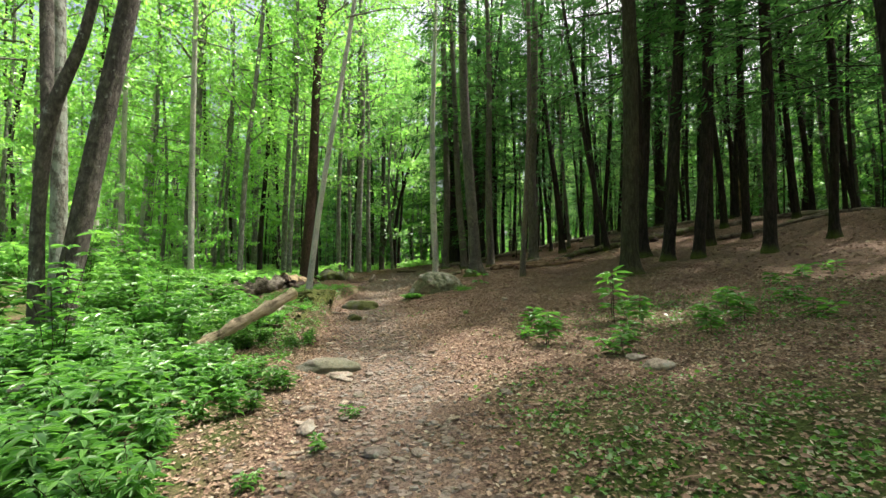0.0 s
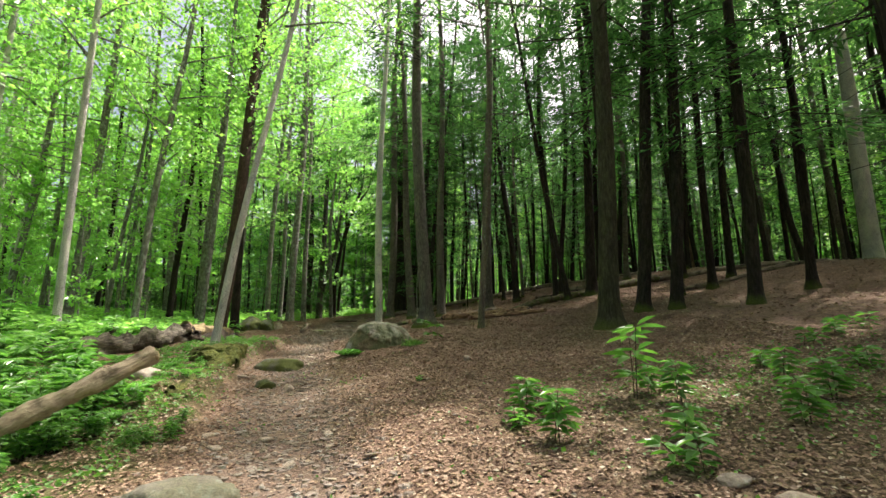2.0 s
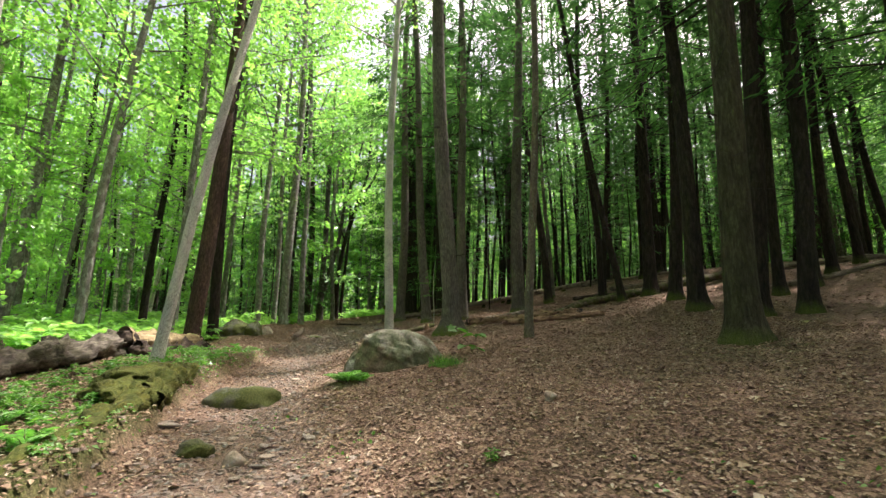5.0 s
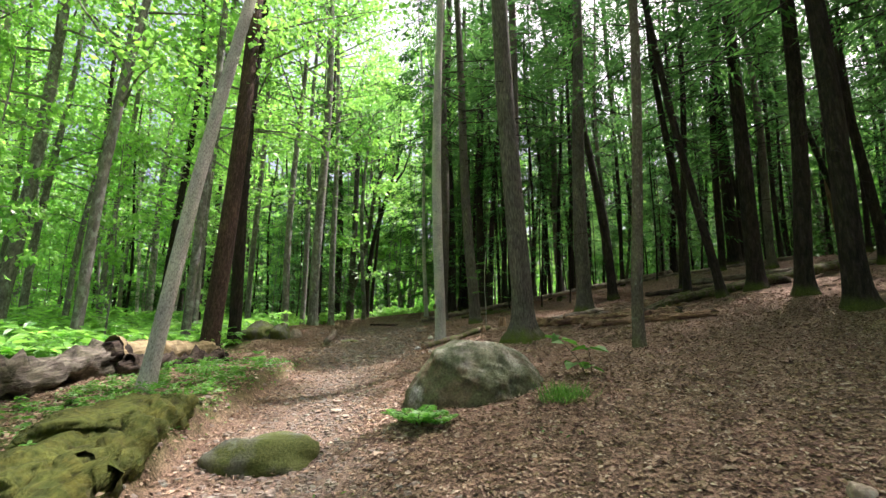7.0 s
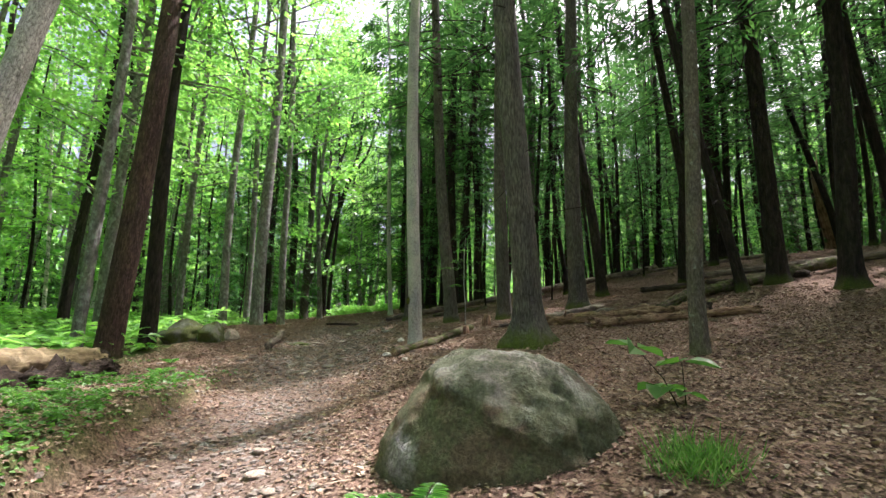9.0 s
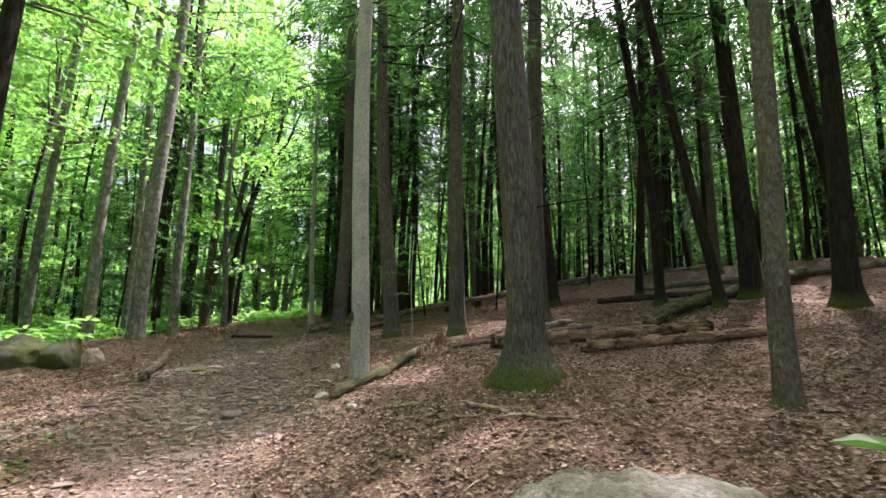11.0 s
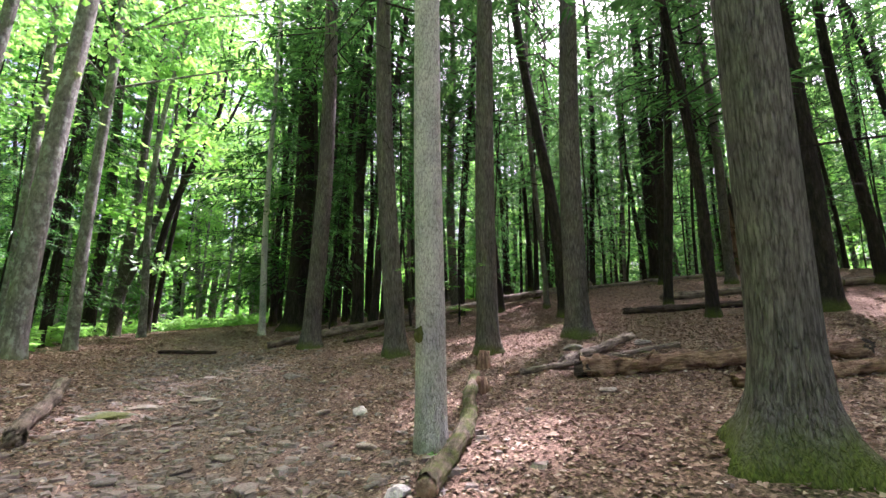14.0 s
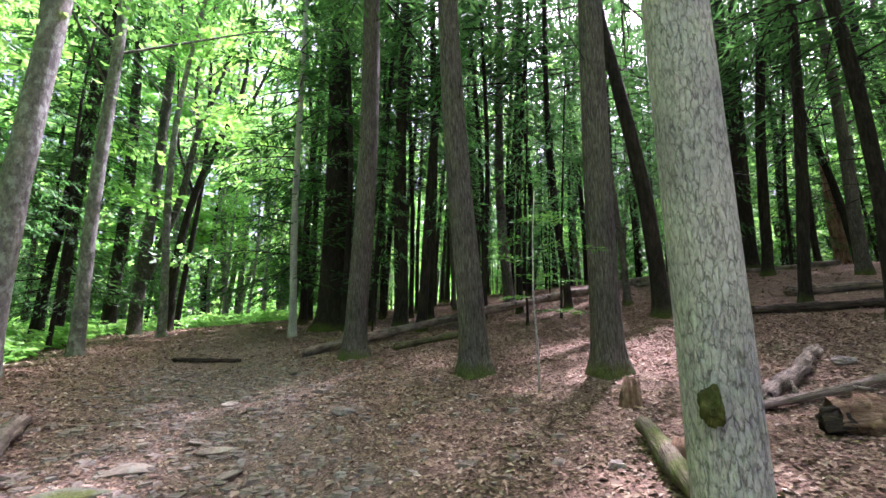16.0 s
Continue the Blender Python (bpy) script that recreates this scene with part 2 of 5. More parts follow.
def wood_material(name, dark, mid, light, moss=0.0):
    """Weathered fallen wood, its grain along the log."""
    mat, t, out = material(name)
    v = coords(t, (14, 14, 1.2))
    f, big = noise_of(t, v, 1.5, 6, 0.7), noise_of(t, coords(t, (1, 1, 1)), 3.0, 5, 0.65)
    col = ramp(t, f, [(0.3, dark), (0.5, mid), (0.7, light)])
    col = mixed(t, 1.0, col, ramp(t, big, [(0.34, (0.22, 0.2, 0.18)), (0.46, (0.8, 0.76, 0.72)), (0.64, (1.2, 1.15, 1.1))]), "MULTIPLY")
    if moss:
        m = calc(t, "MULTIPLY", ramp(t, noise_of(t, coords(t, (1, 1, 1)), 4.5, 5, 0.7), [(0.42, (0, 0, 0)), (0.56, (1, 1, 1))]), moss)
        col = mixed(t, m, col, ramp(t, f, [(0.3, (0.03, 0.05, 0.008)), (0.7, (0.12, 0.14, 0.03))]))
    surface(t, out, col, 0.85, bump_of(t, calc(t, "ADD", f, big), 0.9, 0.06))
    return mat


GROUND = ground_material()
LITTER = litter_material("dead_leaves")
BARK_GREY = bark("bark_grey_smooth", (0.10, 0.095, 0.085), (0.19, 0.18, 0.16), (0.30, 0.29, 0.26), 0.35, lichen=0.6, moss=0.35, moss_h=0.3, across=9, stretch=0.5)
# darker copy of the grey bark, with shade put into its colour
BARK_SHADE = bark("bark_grey_shaded", (0.04, 0.036, 0.03), (0.085, 0.078, 0.066), (0.16, 0.15, 0.13), 0.5, lichen=0.15, moss=0.3, moss_h=0.3, across=10, stretch=0.5)
BARK_DARK = bark("bark_hemlock", (0.013, 0.010, 0.008), (0.033, 0.025, 0.020), (0.07, 0.056, 0.045), 0.9, moss=0.6, moss_h=0.25, plates=(26, 26, 8))
BARK_RED = bark("bark_cherry", (0.035, 0.02, 0.016), (0.085, 0.05, 0.04), (0.16, 0.105, 0.085), 1.0, moss=0.3, moss_h=0.3, across=16, plates=(22, 22, 9))
BARK_PALE = bark("bark_pale_maple", (0.30, 0.285, 0.255), (0.60, 0.58, 0.54), (0.78, 0.76, 0.72), 0.9, lichen=0.0, moss=0.4, moss_h=0.12, across=40, stretch=0.4, plates=(46, 46, 15))
BARK_PINE = bark("bark_pine_mossy_foot", (0.055, 0.05, 0.042), (0.15, 0.138, 0.12), (0.28, 0.262, 0.232), 1.0, moss=0.95, moss_h=0.34, across=30, stretch=0.14, plates=(27, 27, 4.5))
# greenish hemlock bark, also coloured lighter as on a lit trunk
BARK_GREEN_LIT = bark("bark_hemlock_green_lit", (0.022, 0.02, 0.012), (0.055, 0.05, 0.03), (0.10, 0.092, 0.06), 0.8, lichen=0.0, moss=0.5, moss_h=0.25, plates=(24, 24, 9))
BARK_SLIM = bark("bark_slim_brown_grey", (0.07, 0.058, 0.045), (0.15, 0.128, 0.10), (0.26, 0.225, 0.18), 0.5, lichen=0.15, moss=0.3, moss_h=0.2, across=24, stretch=0.4)
BARK_LICHEN = bark("bark_lichened", (0.07, 0.065, 0.055), (0.17, 0.165, 0.14), (0.32, 0.32, 0.28), 0.6, lichen=1.0, moss=0.4, moss_h=0.4, across=12, stretch=0.5)
BARK_OAK = bark("bark_pine_furrowed", (0.05, 0.043, 0.035), (0.14, 0.124, 0.105), (0.255, 0.232, 0.20), 1.0, moss=0.8, moss_h=0.2, across=30, stretch=0.14, plates=(27, 27, 4.5))
LEAF_BROAD = leaf("leaf_maple", (0.085, 0.185, 0.048), (0.20, 0.40, 0.078), 0.3)
LEAF_MID = leaf("leaf_beech", (0.06, 0.145, 0.045), (0.145, 0.315, 0.07), 0.35)
LEAF_HEMLOCK = leaf("needles_hemlock", (0.027, 0.068, 0.024), (0.042, 0.11, 0.026), 0.4, 0.05)
LEAF_PLANT = leaf("leaf_undergrowth", (0.052, 0.132, 0.028), (0.072, 0.185, 0.028), 0.45)
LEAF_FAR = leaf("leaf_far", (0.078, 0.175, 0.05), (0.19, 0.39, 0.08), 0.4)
# darker copy of LEAF_FAR; the deep wood's shade is in its colour
LEAF_FAR_SHADED = leaf("leaf_far_shaded", (0.038, 0.10, 0.034), (0.065, 0.16, 0.04), 0.4)
LEAF_LOW = leaf("leaf_ground_cover", (0.06, 0.14, 0.03), (0.07, 0.16, 0.025), 0.35)
STEM = wood_material("plant_stem", (0.03, 0.025, 0.015), (0.06, 0.05, 0.03), (0.1, 0.08, 0.05))
STONE = stone_material("shale", (0.19, 0.16, 0.13), (0.43, 0.37, 0.31))


def boulder_material():
    """Grey stone with pale lichen, brown stains and dry moss; shade under the cap is painted in."""
    mat, t, out = material("boulder_stone")
    v = coords(t, (1, 1, 1))
    a, b, c = noise_of(t, v, 5, 8, 0.72), noise_of(t, v, 38, 6, 0.75), noise_of(t, v, 1.5, 5, 0.6)
    col = ramp(t, a, [(0.3, (0.14, 0.13, 0.105)), (0.5, (0.25, 0.232, 0.19)), (0.7, (0.38, 0.36, 0.31))])
    col = mixed(t, ramp(t, c, [(0.46, (0, 0, 0)), (0.56, (0.85, 0.85, 0.85))]), col, ramp(t, a, [(0.3, (0.05, 0.04, 0.025)), (0.7, (0.15, 0.125, 0.07))]))
    sep = t.nodes.new("ShaderNodeSeparateXYZ")
    t.links.new(v, sep.inputs[0])
    edge = calc(t, "ADD", calc(t, "ADD", sep.outputs[2], calc(t, "MULTIPLY", sep.outputs[0], 0.42)), calc(t, "MULTIPLY", noise_of(t, v, 2.6, 4), 0.5))
    cap = ramp(t, edge, [(0.62, (0, 0, 0)), (0.69, (1, 1, 1))])
    # brown below the cap, part stain and part painted shade of the overhang
    stain_shade = ramp(t, a, [(0.3, (0.08, 0.058, 0.036)), (0.55, (0.165, 0.125, 0.075)), (0.75, (0.25, 0.205, 0.13))])
    col = mixed(t, cap, stain_shade, col)
    pale = t.nodes.new("ShaderNodeVectorMath")
    pale.operation = "DISTANCE"
    t.links.new(v, pale.inputs[0])
    pale.inputs[1].default_value = (-0.78, -0.55, 0.12)
    near = ramp(t, calc(t, "ADD", pale.outputs["Value"], calc(t, "MULTIPLY", a, 0.35)), [(0.33, (1, 1, 1)), (0.42, (0, 0, 0))])
    col = mixed(t, near, col, ramp(t, b, [(0.3, (0.20, 0.19, 0.18)), (0.7, (0.36, 0.35, 0.34))]))
    lich = ramp(t, noise_of(t, v, 3.6, 8, 0.78), [(0.49, (0, 0, 0)), (0.56, (0.65, 0.65, 0.65))])
    col = mixed(t, calc(t, "MULTIPLY", lich, cap), col, ramp(t, b, [(0.3, (0.15, 0.165, 0.13)), (0.7, (0.36, 0.38, 0.31))]))
    col = mixed(t, 1.0, col, ramp(t, b, [(0.32, (0.45, 0.45, 0.45)), (0.55, (1.05, 1.05, 1.05)), (0.75, (1.35, 1.35, 1.3))]), "MULTIPLY")
    film_ = ramp(t, noise_of(t, v, 2.1, 7, 0.75), [(0.42, (0, 0, 0)), (0.54, (0.8, 0.8, 0.8))])
    col = mixed(t, film_, col, ramp(t, b, [(0.3, (0.045, 0.055, 0.025)), (0.7, (0.15, 0.165, 0.085))]))
    surface(t, out, col, 0.88, bump_of(t, calc(t, "ADD", a, calc(t, "MULTIPLY", b, 0.45)), 1.0, 0.05))
    return mat


BOULDER = boulder_material()
CHIPS = stone_material("shale_chips", (0.19, 0.15, 0.12), (0.44, 0.365, 0.30))
STONE_PALE = stone_material("pale_stone", (0.40, 0.38, 0.35), (0.66, 0.64, 0.60))
STONE_SLAB = stone_material("half_mossy_stone", (0.17, 0.15, 0.12), (0.34, 0.31, 0.26), 0.45)
STONE_MOSS = stone_material("mossy_stone", (0.12, 0.12, 0.10), (0.26, 0.26, 0.22), 1.0)
WOOD_GREY = wood_material("dead_wood_grey", (0.07, 0.055, 0.045), (0.21, 0.175, 0.14), (0.38, 0.33, 0.27))
WOOD_RED = wood_material("dead_wood_rotten", (0.08, 0.045, 0.028), (0.28, 0.175, 0.115), (0.48, 0.36, 0.25))
WOOD_BARK = wood_material("fallen_bark_grey", (0.04, 0.035, 0.03), (0.125, 0.11, 0.095), (0.28, 0.255, 0.22), 0.2)
WOOD_BLEACHED = wood_material("dead_wood_bleached", (0.26, 0.215, 0.15), (0.47, 0.40, 0.29), (0.60, 0.53, 0.41))
WOOD_TAN = wood_material("dead_wood_tan", (0.20, 0.15, 0.085), (0.36, 0.29, 0.17), (0.47, 0.40, 0.26))
WOOD_DARK = wood_material("dead_wood_dark", (0.02, 0.015, 0.012), (0.06, 0.045, 0.035), (0.14, 0.11, 0.09))
WOOD_MOSS = wood_material("dead_wood_mossy", (0.05, 0.04, 0.028), (0.145, 0.12, 0.085), (0.26, 0.22, 0.16), 0.9)
MOSS = wood_material("moss_cushion", (0.03, 0.032, 0.008), (0.085, 0.095, 0.018), (0.17, 0.17, 0.04), 0.7)
SPLIT = wood_material("split_wood", (0.36, 0.28, 0.18), (0.52, 0.43, 0.30), (0.64, 0.56, 0.42))
CUT = wood_material("end_grain", (0.20, 0.13, 0.08), (0.40, 0.30, 0.2), (0.55, 0.45, 0.33))

# ---------- ground ----------
def spread(lo, hi, step, far_lo, far_hi):
    core = list(np.arange(lo, hi + step / 2, step))
    out, s, v = [], step, hi
    while v < far_hi:
        s *= 1.16
        v += s
        out.append(v)
    back, s, v = [], step, lo
    while v > far_lo:
        s *= 1.16
        v -= s
        back.append(v)
    return np.array(back[::-1] + core + out)


def build_ground():
    xs, ys = spread(-7, 8.5, 0.11, -600, 600), spread(-1, 30, 0.11, -600, 700)
    gx, gy = np.meshgrid(xs, ys)
    z = land(gx, gy)
    n, m = len(xs), len(ys)
    i = (np.arange(m - 1)[:, None] * n + np.arange(n - 1)).ravel()
    me = mesh_from("ground", np.stack([gx, gy, z], -1).reshape(-1, 3), np.stack([i, i + 1, i + n + 1, i + n], -1), GROUND)
    d = np.abs(gx - trail_x(gy))
    earth = 1 - smooth(0.45, 1.15, d / (1 + 0.8 * smooth(18, 21, gy)))
    cover = np.stack([earth, green_cover(gx, gy), 0 * d, 1 + 0 * d], -1)
    a = me.color_attributes.new("cover", "FLOAT_COLOR", "POINT")
    a.data.foreach_set("color", cover.astype(np.float32).ravel())
    tagged(new("ground", me), "brown forest floor of needle litter, worn earth and moss", "ground", kind="structure")


def green_cover(x, y):
    """Where moss and low herbs grow: the near verge on the east, the bank on the west, the lush west side, the far glade."""
    d = x - trail_x(y)
    near = smooth(0.7, 1.5, d) * (1 - smooth(3.6, 6.0, y + 0.25 * x)) * (1 - smooth(5, 9, x))
    mid = 0.75 * np.exp(-((x - 4.4) / 2.2) ** 2 - ((y - 7.2) / 1.5) ** 2) + 0.7 * np.exp(-((x - 5.4) / 1.2) ** 2 - ((y - 12.5) / 1.0) ** 2)
    bank = smooth(0.95, 1.2, -d) * (1 - smooth(2.4, 3.6, -d)) * smooth(7, 9, y) * (1 - smooth(18, 20.5, y)) * 0.9
    west = smooth(3.2, 4.5, -d) + smooth(0.9, 1.6, -d) * (1 - smooth(8, 9.5, y))
    feet = 0.9 * np.exp(-((x - 1.4) / 0.55) ** 2 - ((y - 18.6) / 0.5) ** 2) + 0.8 * np.exp(-((x - 0.1) / 0.35) ** 2 - ((y - 18.6) / 0.4) ** 2) + 0.8 * np.exp(-((x - 5.3) / 0.7) ** 2 - ((y - 23.9) / 0.6) ** 2)
    glade = smooth(42, 46, y) * np.exp(-((x + 4) / 9) ** 2)
    return np.clip(near + mid + bank + west + glade + feet, 0, 1)


build_ground()


# ---------- trees ----------
def tube(points, radii, sides, wobble=0.0, seed=0, cap=True):
    """Verts and quad faces of a tapered round limb along points."""
    pts = np.asarray(points, float)
    rng = np.random.default_rng(seed)
    ph = rng.uniform(0, TAU, 4)
    verts, faces = [], []
    tang = np.gradient(pts, axis=0)
    tang /= np.linalg.norm(tang, axis=1)[:, None]
    ref = np.array([1.0, 0, 0]) if abs(tang[0][0]) < 0.8 else np.array([0, 1.0, 0])
    ang = np.arange(sides) / sides * TAU
    for k, (p, tg, r) in enumerate(zip(pts, tang, radii)):
        a = np.cross(tg, ref)
        a /= np.linalg.norm(a)
        b = np.cross(tg, a)
        rr = r * (1 + wobble * (np.sin(2 * ang + ph[0] + k * 0.35) + 0.6 * np.sin(3 * ang + ph[1] - k * 0.5) + 0.5 * np.sin(5 * ang + ph[2] + k * 0.9)))
        verts.append(p + np.outer(np.cos(ang) * rr, a) + np.outer(np.sin(ang) * rr, b))
    n = len(pts)
    j = np.arange(sides)
    for k in range(n - 1):
        faces.append(np.stack([k * sides + j, k * sides + (j + 1) % sides, (k + 1) * sides + (j + 1) % sides, (k + 1) * sides + j], -1))
    v, f = np.concatenate(verts), np.concatenate(faces)
    if cap:
        for k, p in ((0, pts[0]), (n - 1, pts[-1])):
            c = len(v)
            v = np.vstack([v, p])
            half = sides // 2
            for i in range(half):
                q = [k * sides + (2 * i) % sides, k * sides + (2 * i + 1) % sides, k * sides + (2 * i + 2) % sides, c]
                f = np.vstack([f, [q if k else q[::-1]]])
    return v, f


def joined(pieces):
    vs, fs, o = [], [], 0
    for v, f in pieces:
        vs.append(v)
        fs.append(f + o)
        o += len(v)
    return np.concatenate(vs), np.concatenate(fs)


def leaves(at, axis, up, length, width, fold=0.25):
    """Kite-shaped leaves, folded along the midrib: at, axis, up are arrays of places and directions."""
    axis = axis / np.linalg.norm(axis, axis=1)[:, None]
    side = np.cross(up, axis)
    side /= np.linalg.norm(side, axis=1)[:, None] + 1e-9
    nrm = np.cross(axis, side)
    length, width = np.broadcast_to(length, len(at))[:, None], np.broadcast_to(width, len(at))[:, None]
    mid = at + axis * length * 0.42
    v = np.stack([at, mid + side * width * 0.5 - nrm * width * fold, at + axis * length - nrm * length * 0.12, mid - side * width * 0.5 - nrm * width * fold], 1)
    n = len(at)
    i = np.arange(n) * 4
    return v.reshape(-1, 3), np.stack([i, i + 1, i + 2, i + 3], -1)


def unit(n, rng):
    v = rng.normal(size=(n, 3))
    return v / np.linalg.norm(v, axis=1)[:, None]


def trunk_line(height, bend, seed):
    rng = np.random.default_rng(seed)
    z = np.concatenate([[-0.35, -0.1, 0.05, 0.2, 0.4, 0.7], np.linspace(1.1, height, 13)])
    p = rng.uniform(0, TAU, 2)
    fade = np.clip(z / 3, 0, 1)
    x = bend * fade * np.sin(z * 0.33 + p[0]) - bend * fade * np.sin(p[0])
    y = bend * fade * np.sin(z * 0.27 + p[1]) - bend * fade * np.sin(p[1])
    return np.stack([x, y, z], -1)


def trunk_mesh(height, dia, bend, seed, mat, sides=12, flare=0.55, top=0.42):
    pts = trunk_line(height, bend, seed)
    z = pts[:, 2]
    r = dia / 2 * (1 - (1 - top) * np.clip(z / height, 0, 1) ** 1.1) * (1 + flare * np.exp(-np.maximum(z, 0) / 0.22))
    v, f = tube(pts, r, sides, 0.035, seed, cap=False)
    if flare > 0.3:
        a = np.arctan2(v[:, 1], v[:, 0])
        g = np.exp(-np.maximum(v[:, 2], 0) / 0.25) * (0.14 if flare > 0.9 else 0.07) * np.maximum(0, np.sin(a * 4 + seed)) * dia / 0.4
        v[:, 0] += np.cos(a) * g
        v[:, 1] += np.sin(a) * g
    return mesh_from("trunk", v, f, mat), pts


def broad_crown(height, lo, seed, count, size, reach=3.0):
    """Boughs of a maple or beech with their leaves in flat layers; returns the wood and the leaves."""
    rng = np.random.default_rng(seed)
    wood, at, ax, up = [], [], [], []
    boughs = 26 if count > 1300 else 15
    per = count // boughs
    for b in range(boughs):
        q = (b + rng.uniform(0, 1)) / boughs
        z0 = lo + (height - lo) * q ** 0.9
        az, L = rng.uniform(0, TAU), reach * (0.55 + 0.75 * rng.random()) * (1.1 - 0.65 * q)
        rise = rng.uniform(0.1, 0.55) + 0.5 * q
        d = np.array([math.cos(az), math.sin(az), rise])
        k = np.linspace(0, 1, 5)[:, None]
        line = np.array([0, 0, z0]) + d * L * k + np.array([0, 0, -0.18 * L]) * k ** 2
        line[1:4] += rng.normal(0, 0.07, (3, 3))
        wood.append(tube(line[::2], np.linspace(0.045, 0.008, 3), 3, cap=False))
        s = rng.uniform(0.25, 1.05, per) ** 0.8
        c = np.stack([np.interp(s, k[:, 0], line[:, i]) for i in range(3)], -1)
        off = rng.normal(0, 1, (per, 3)) * np.array([0.5, 0.5, 0.13]) * (0.5 + 0.6 * L / reach)
        at.append(c + off)
        out = off.copy()
        out[:, 2] = -0.15
        ax.append(out + d * 0.3 + rng.normal(0, 0.35, (per, 3)))
        up.append(np.array([0, 0, 1.0]) + rng.normal(0, 0.38, (per, 3)))
    at, ax, up = map(np.concatenate, (at, ax, up))
    ln = size * rng.uniform(0.65, 1.3, len(at))
    return joined(wood), leaves(at, ax, up, ln, ln * 0.75)


def hemlock_crown(height, lo, seed, count, size, reach=2.6, dead=9):
    """Drooping hemlock boughs of flat needle sprays, with dead twiggy ones below."""
    rng = np.random.default_rng(seed)
    wood, at, ax, up = [], [], [], []
    for b in range(dead):
        z0, az, L = rng.uniform(1.8, lo + 2), rng.uniform(0, TAU), rng.uniform(0.5, 1.6)
        d = np.array([math.cos(az), math.sin(az), rng.uniform(-0.3, 0.15)])
        k = np.linspace(0, 1, 4)[:, None]
        line = np.array([0, 0, z0]) + d * L * k + np.array([0, 0, -0.12]) * k ** 2
        wood.append(tube(line, np.linspace(0.014, 0.004, 4), 3, cap=False))
    boughs = 46 if count > 1400 else 26
    per = count // boughs
    for b in range(boughs):
        q = (b + rng.uniform(0, 1)) / boughs
        z0 = lo + (height - lo) * q
        az, L = rng.uniform(0, TAU), reach * (0.6 + 0.6 * rng.random()) * (1.08 - 0.8 * q)
        d = np.array([math.cos(az), math.sin(az), rng.uniform(-0.08, 0.22)])
        sd = np.array([-d[1], d[0], 0])
        k = np.linspace(0, 1, 5)[:, None]
        line = np.array([0, 0, z0]) + d * L * k + np.array([0, 0, -0.28 * L]) * k ** 2
        wood.append(tube(line[::2], np.linspace(0.028, 0.005, 3), 3, cap=False))
        s = rng.uniform(0.12, 1.0, per) ** 0.75
        c = np.stack([np.interp(s, k[:, 0], line[:, i]) for i in range(3)], -1)
        w = rng.uniform(-1, 1, per) * 0.42 * L * (1.15 - s)
        at.append(c + sd * w[:, None] + np.stack([0 * w, 0 * w, -0.22 * np.abs(w) + rng.normal(0, 0.06, per)], -1))
        ax.append(d * 0.6 + sd * np.sign(w)[:, None] * 0.9 + np.array([0, 0, -0.25]) + rng.normal(0, 0.25, (per, 3)))
        up.append(np.array([0, 0, 1.0]) + rng.normal(0, 0.3, (per, 3)))
    at, ax, up = map(np.concatenate, (at, ax, up))
    ln = size * rng.uniform(0.6, 1.35, len(at))
    return joined(wood), leaves(at, ax, up, ln, ln * (0.2 if count > 1400 else 0.34), 0.1)


def crown_meshes(kind, height, lo, seed, count, size, wood_mat, leaf_mat=None, **kw):
    (wv, wf), (lv, lf) = (broad_crown if kind == "broad" else hemlock_crown)(height, lo, seed, count, size, **kw)
    return mesh_from("branchwork", wv, wf, wood_mat), mesh_from("crown", lv, lf, leaf_mat or (LEAF_BROAD if kind == "broad" else LEAF_HEMLOCK), False)


BROAD = [crown_meshes("broad", 21, lo, 20 + i, 2300, 0.21, BARK_GREY, reach=r) for i, (lo, r) in enumerate(((4.0, 3.0), (5.5, 3.3), (3.0, 2.6), (7.0, 3.4)))]
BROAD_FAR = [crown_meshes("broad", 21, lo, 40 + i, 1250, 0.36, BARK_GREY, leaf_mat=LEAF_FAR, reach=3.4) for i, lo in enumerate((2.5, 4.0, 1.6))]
BROAD_HIGH = [crown_meshes("broad", 22, 10.0, 60 + i, 2300, 0.13, BARK_GREY, reach=3.8) for i in range(2)]
HEM = [crown_meshes("hem", 21, lo, 80 + i, 2700, 0.34, BARK_DARK, dead=d, reach=rc) for i, (lo, d, rc) in enumerate(((5.5, 14, 2.8), (7.0, 20, 3.1), (4.2, 10, 2.7), (8.0, 16, 3.3)))]
HEM_FAR = [crown_meshes("hem", 20, lo, 100 + i, 1300, 0.48, BARK_DARK, reach=3.0) for i, lo in enumerate((3.0, 5.0, 6.5))]
BROAD_WIDE = [crown_meshes("broad", 21, lo, 70 + i, 4600, 0.20, BARK_GREY, leaf_mat=LEAF_MID, reach=6.4) for i, lo in enumerate((6.0, 7.5))]
HEM_THIN = [crown_meshes("hem", 22, lo, 90 + i, 1500, 0.33, BARK_DARK, dead=22, reach=2.4) for i, lo in enumerate((10.0, 12.0))]
HEM_LOW = [crown_meshes("hem", 17, 1.6, 120 + i, 3800, 0.33, BARK_DARK, reach=3.4, dead=4) for i in range(2)]

LABELS = {"broad": "slender grey-barked broadleaf tree with bright green layered leaves",
          "hem": "dark-barked hemlock with drooping needle boughs and dead twigs"}


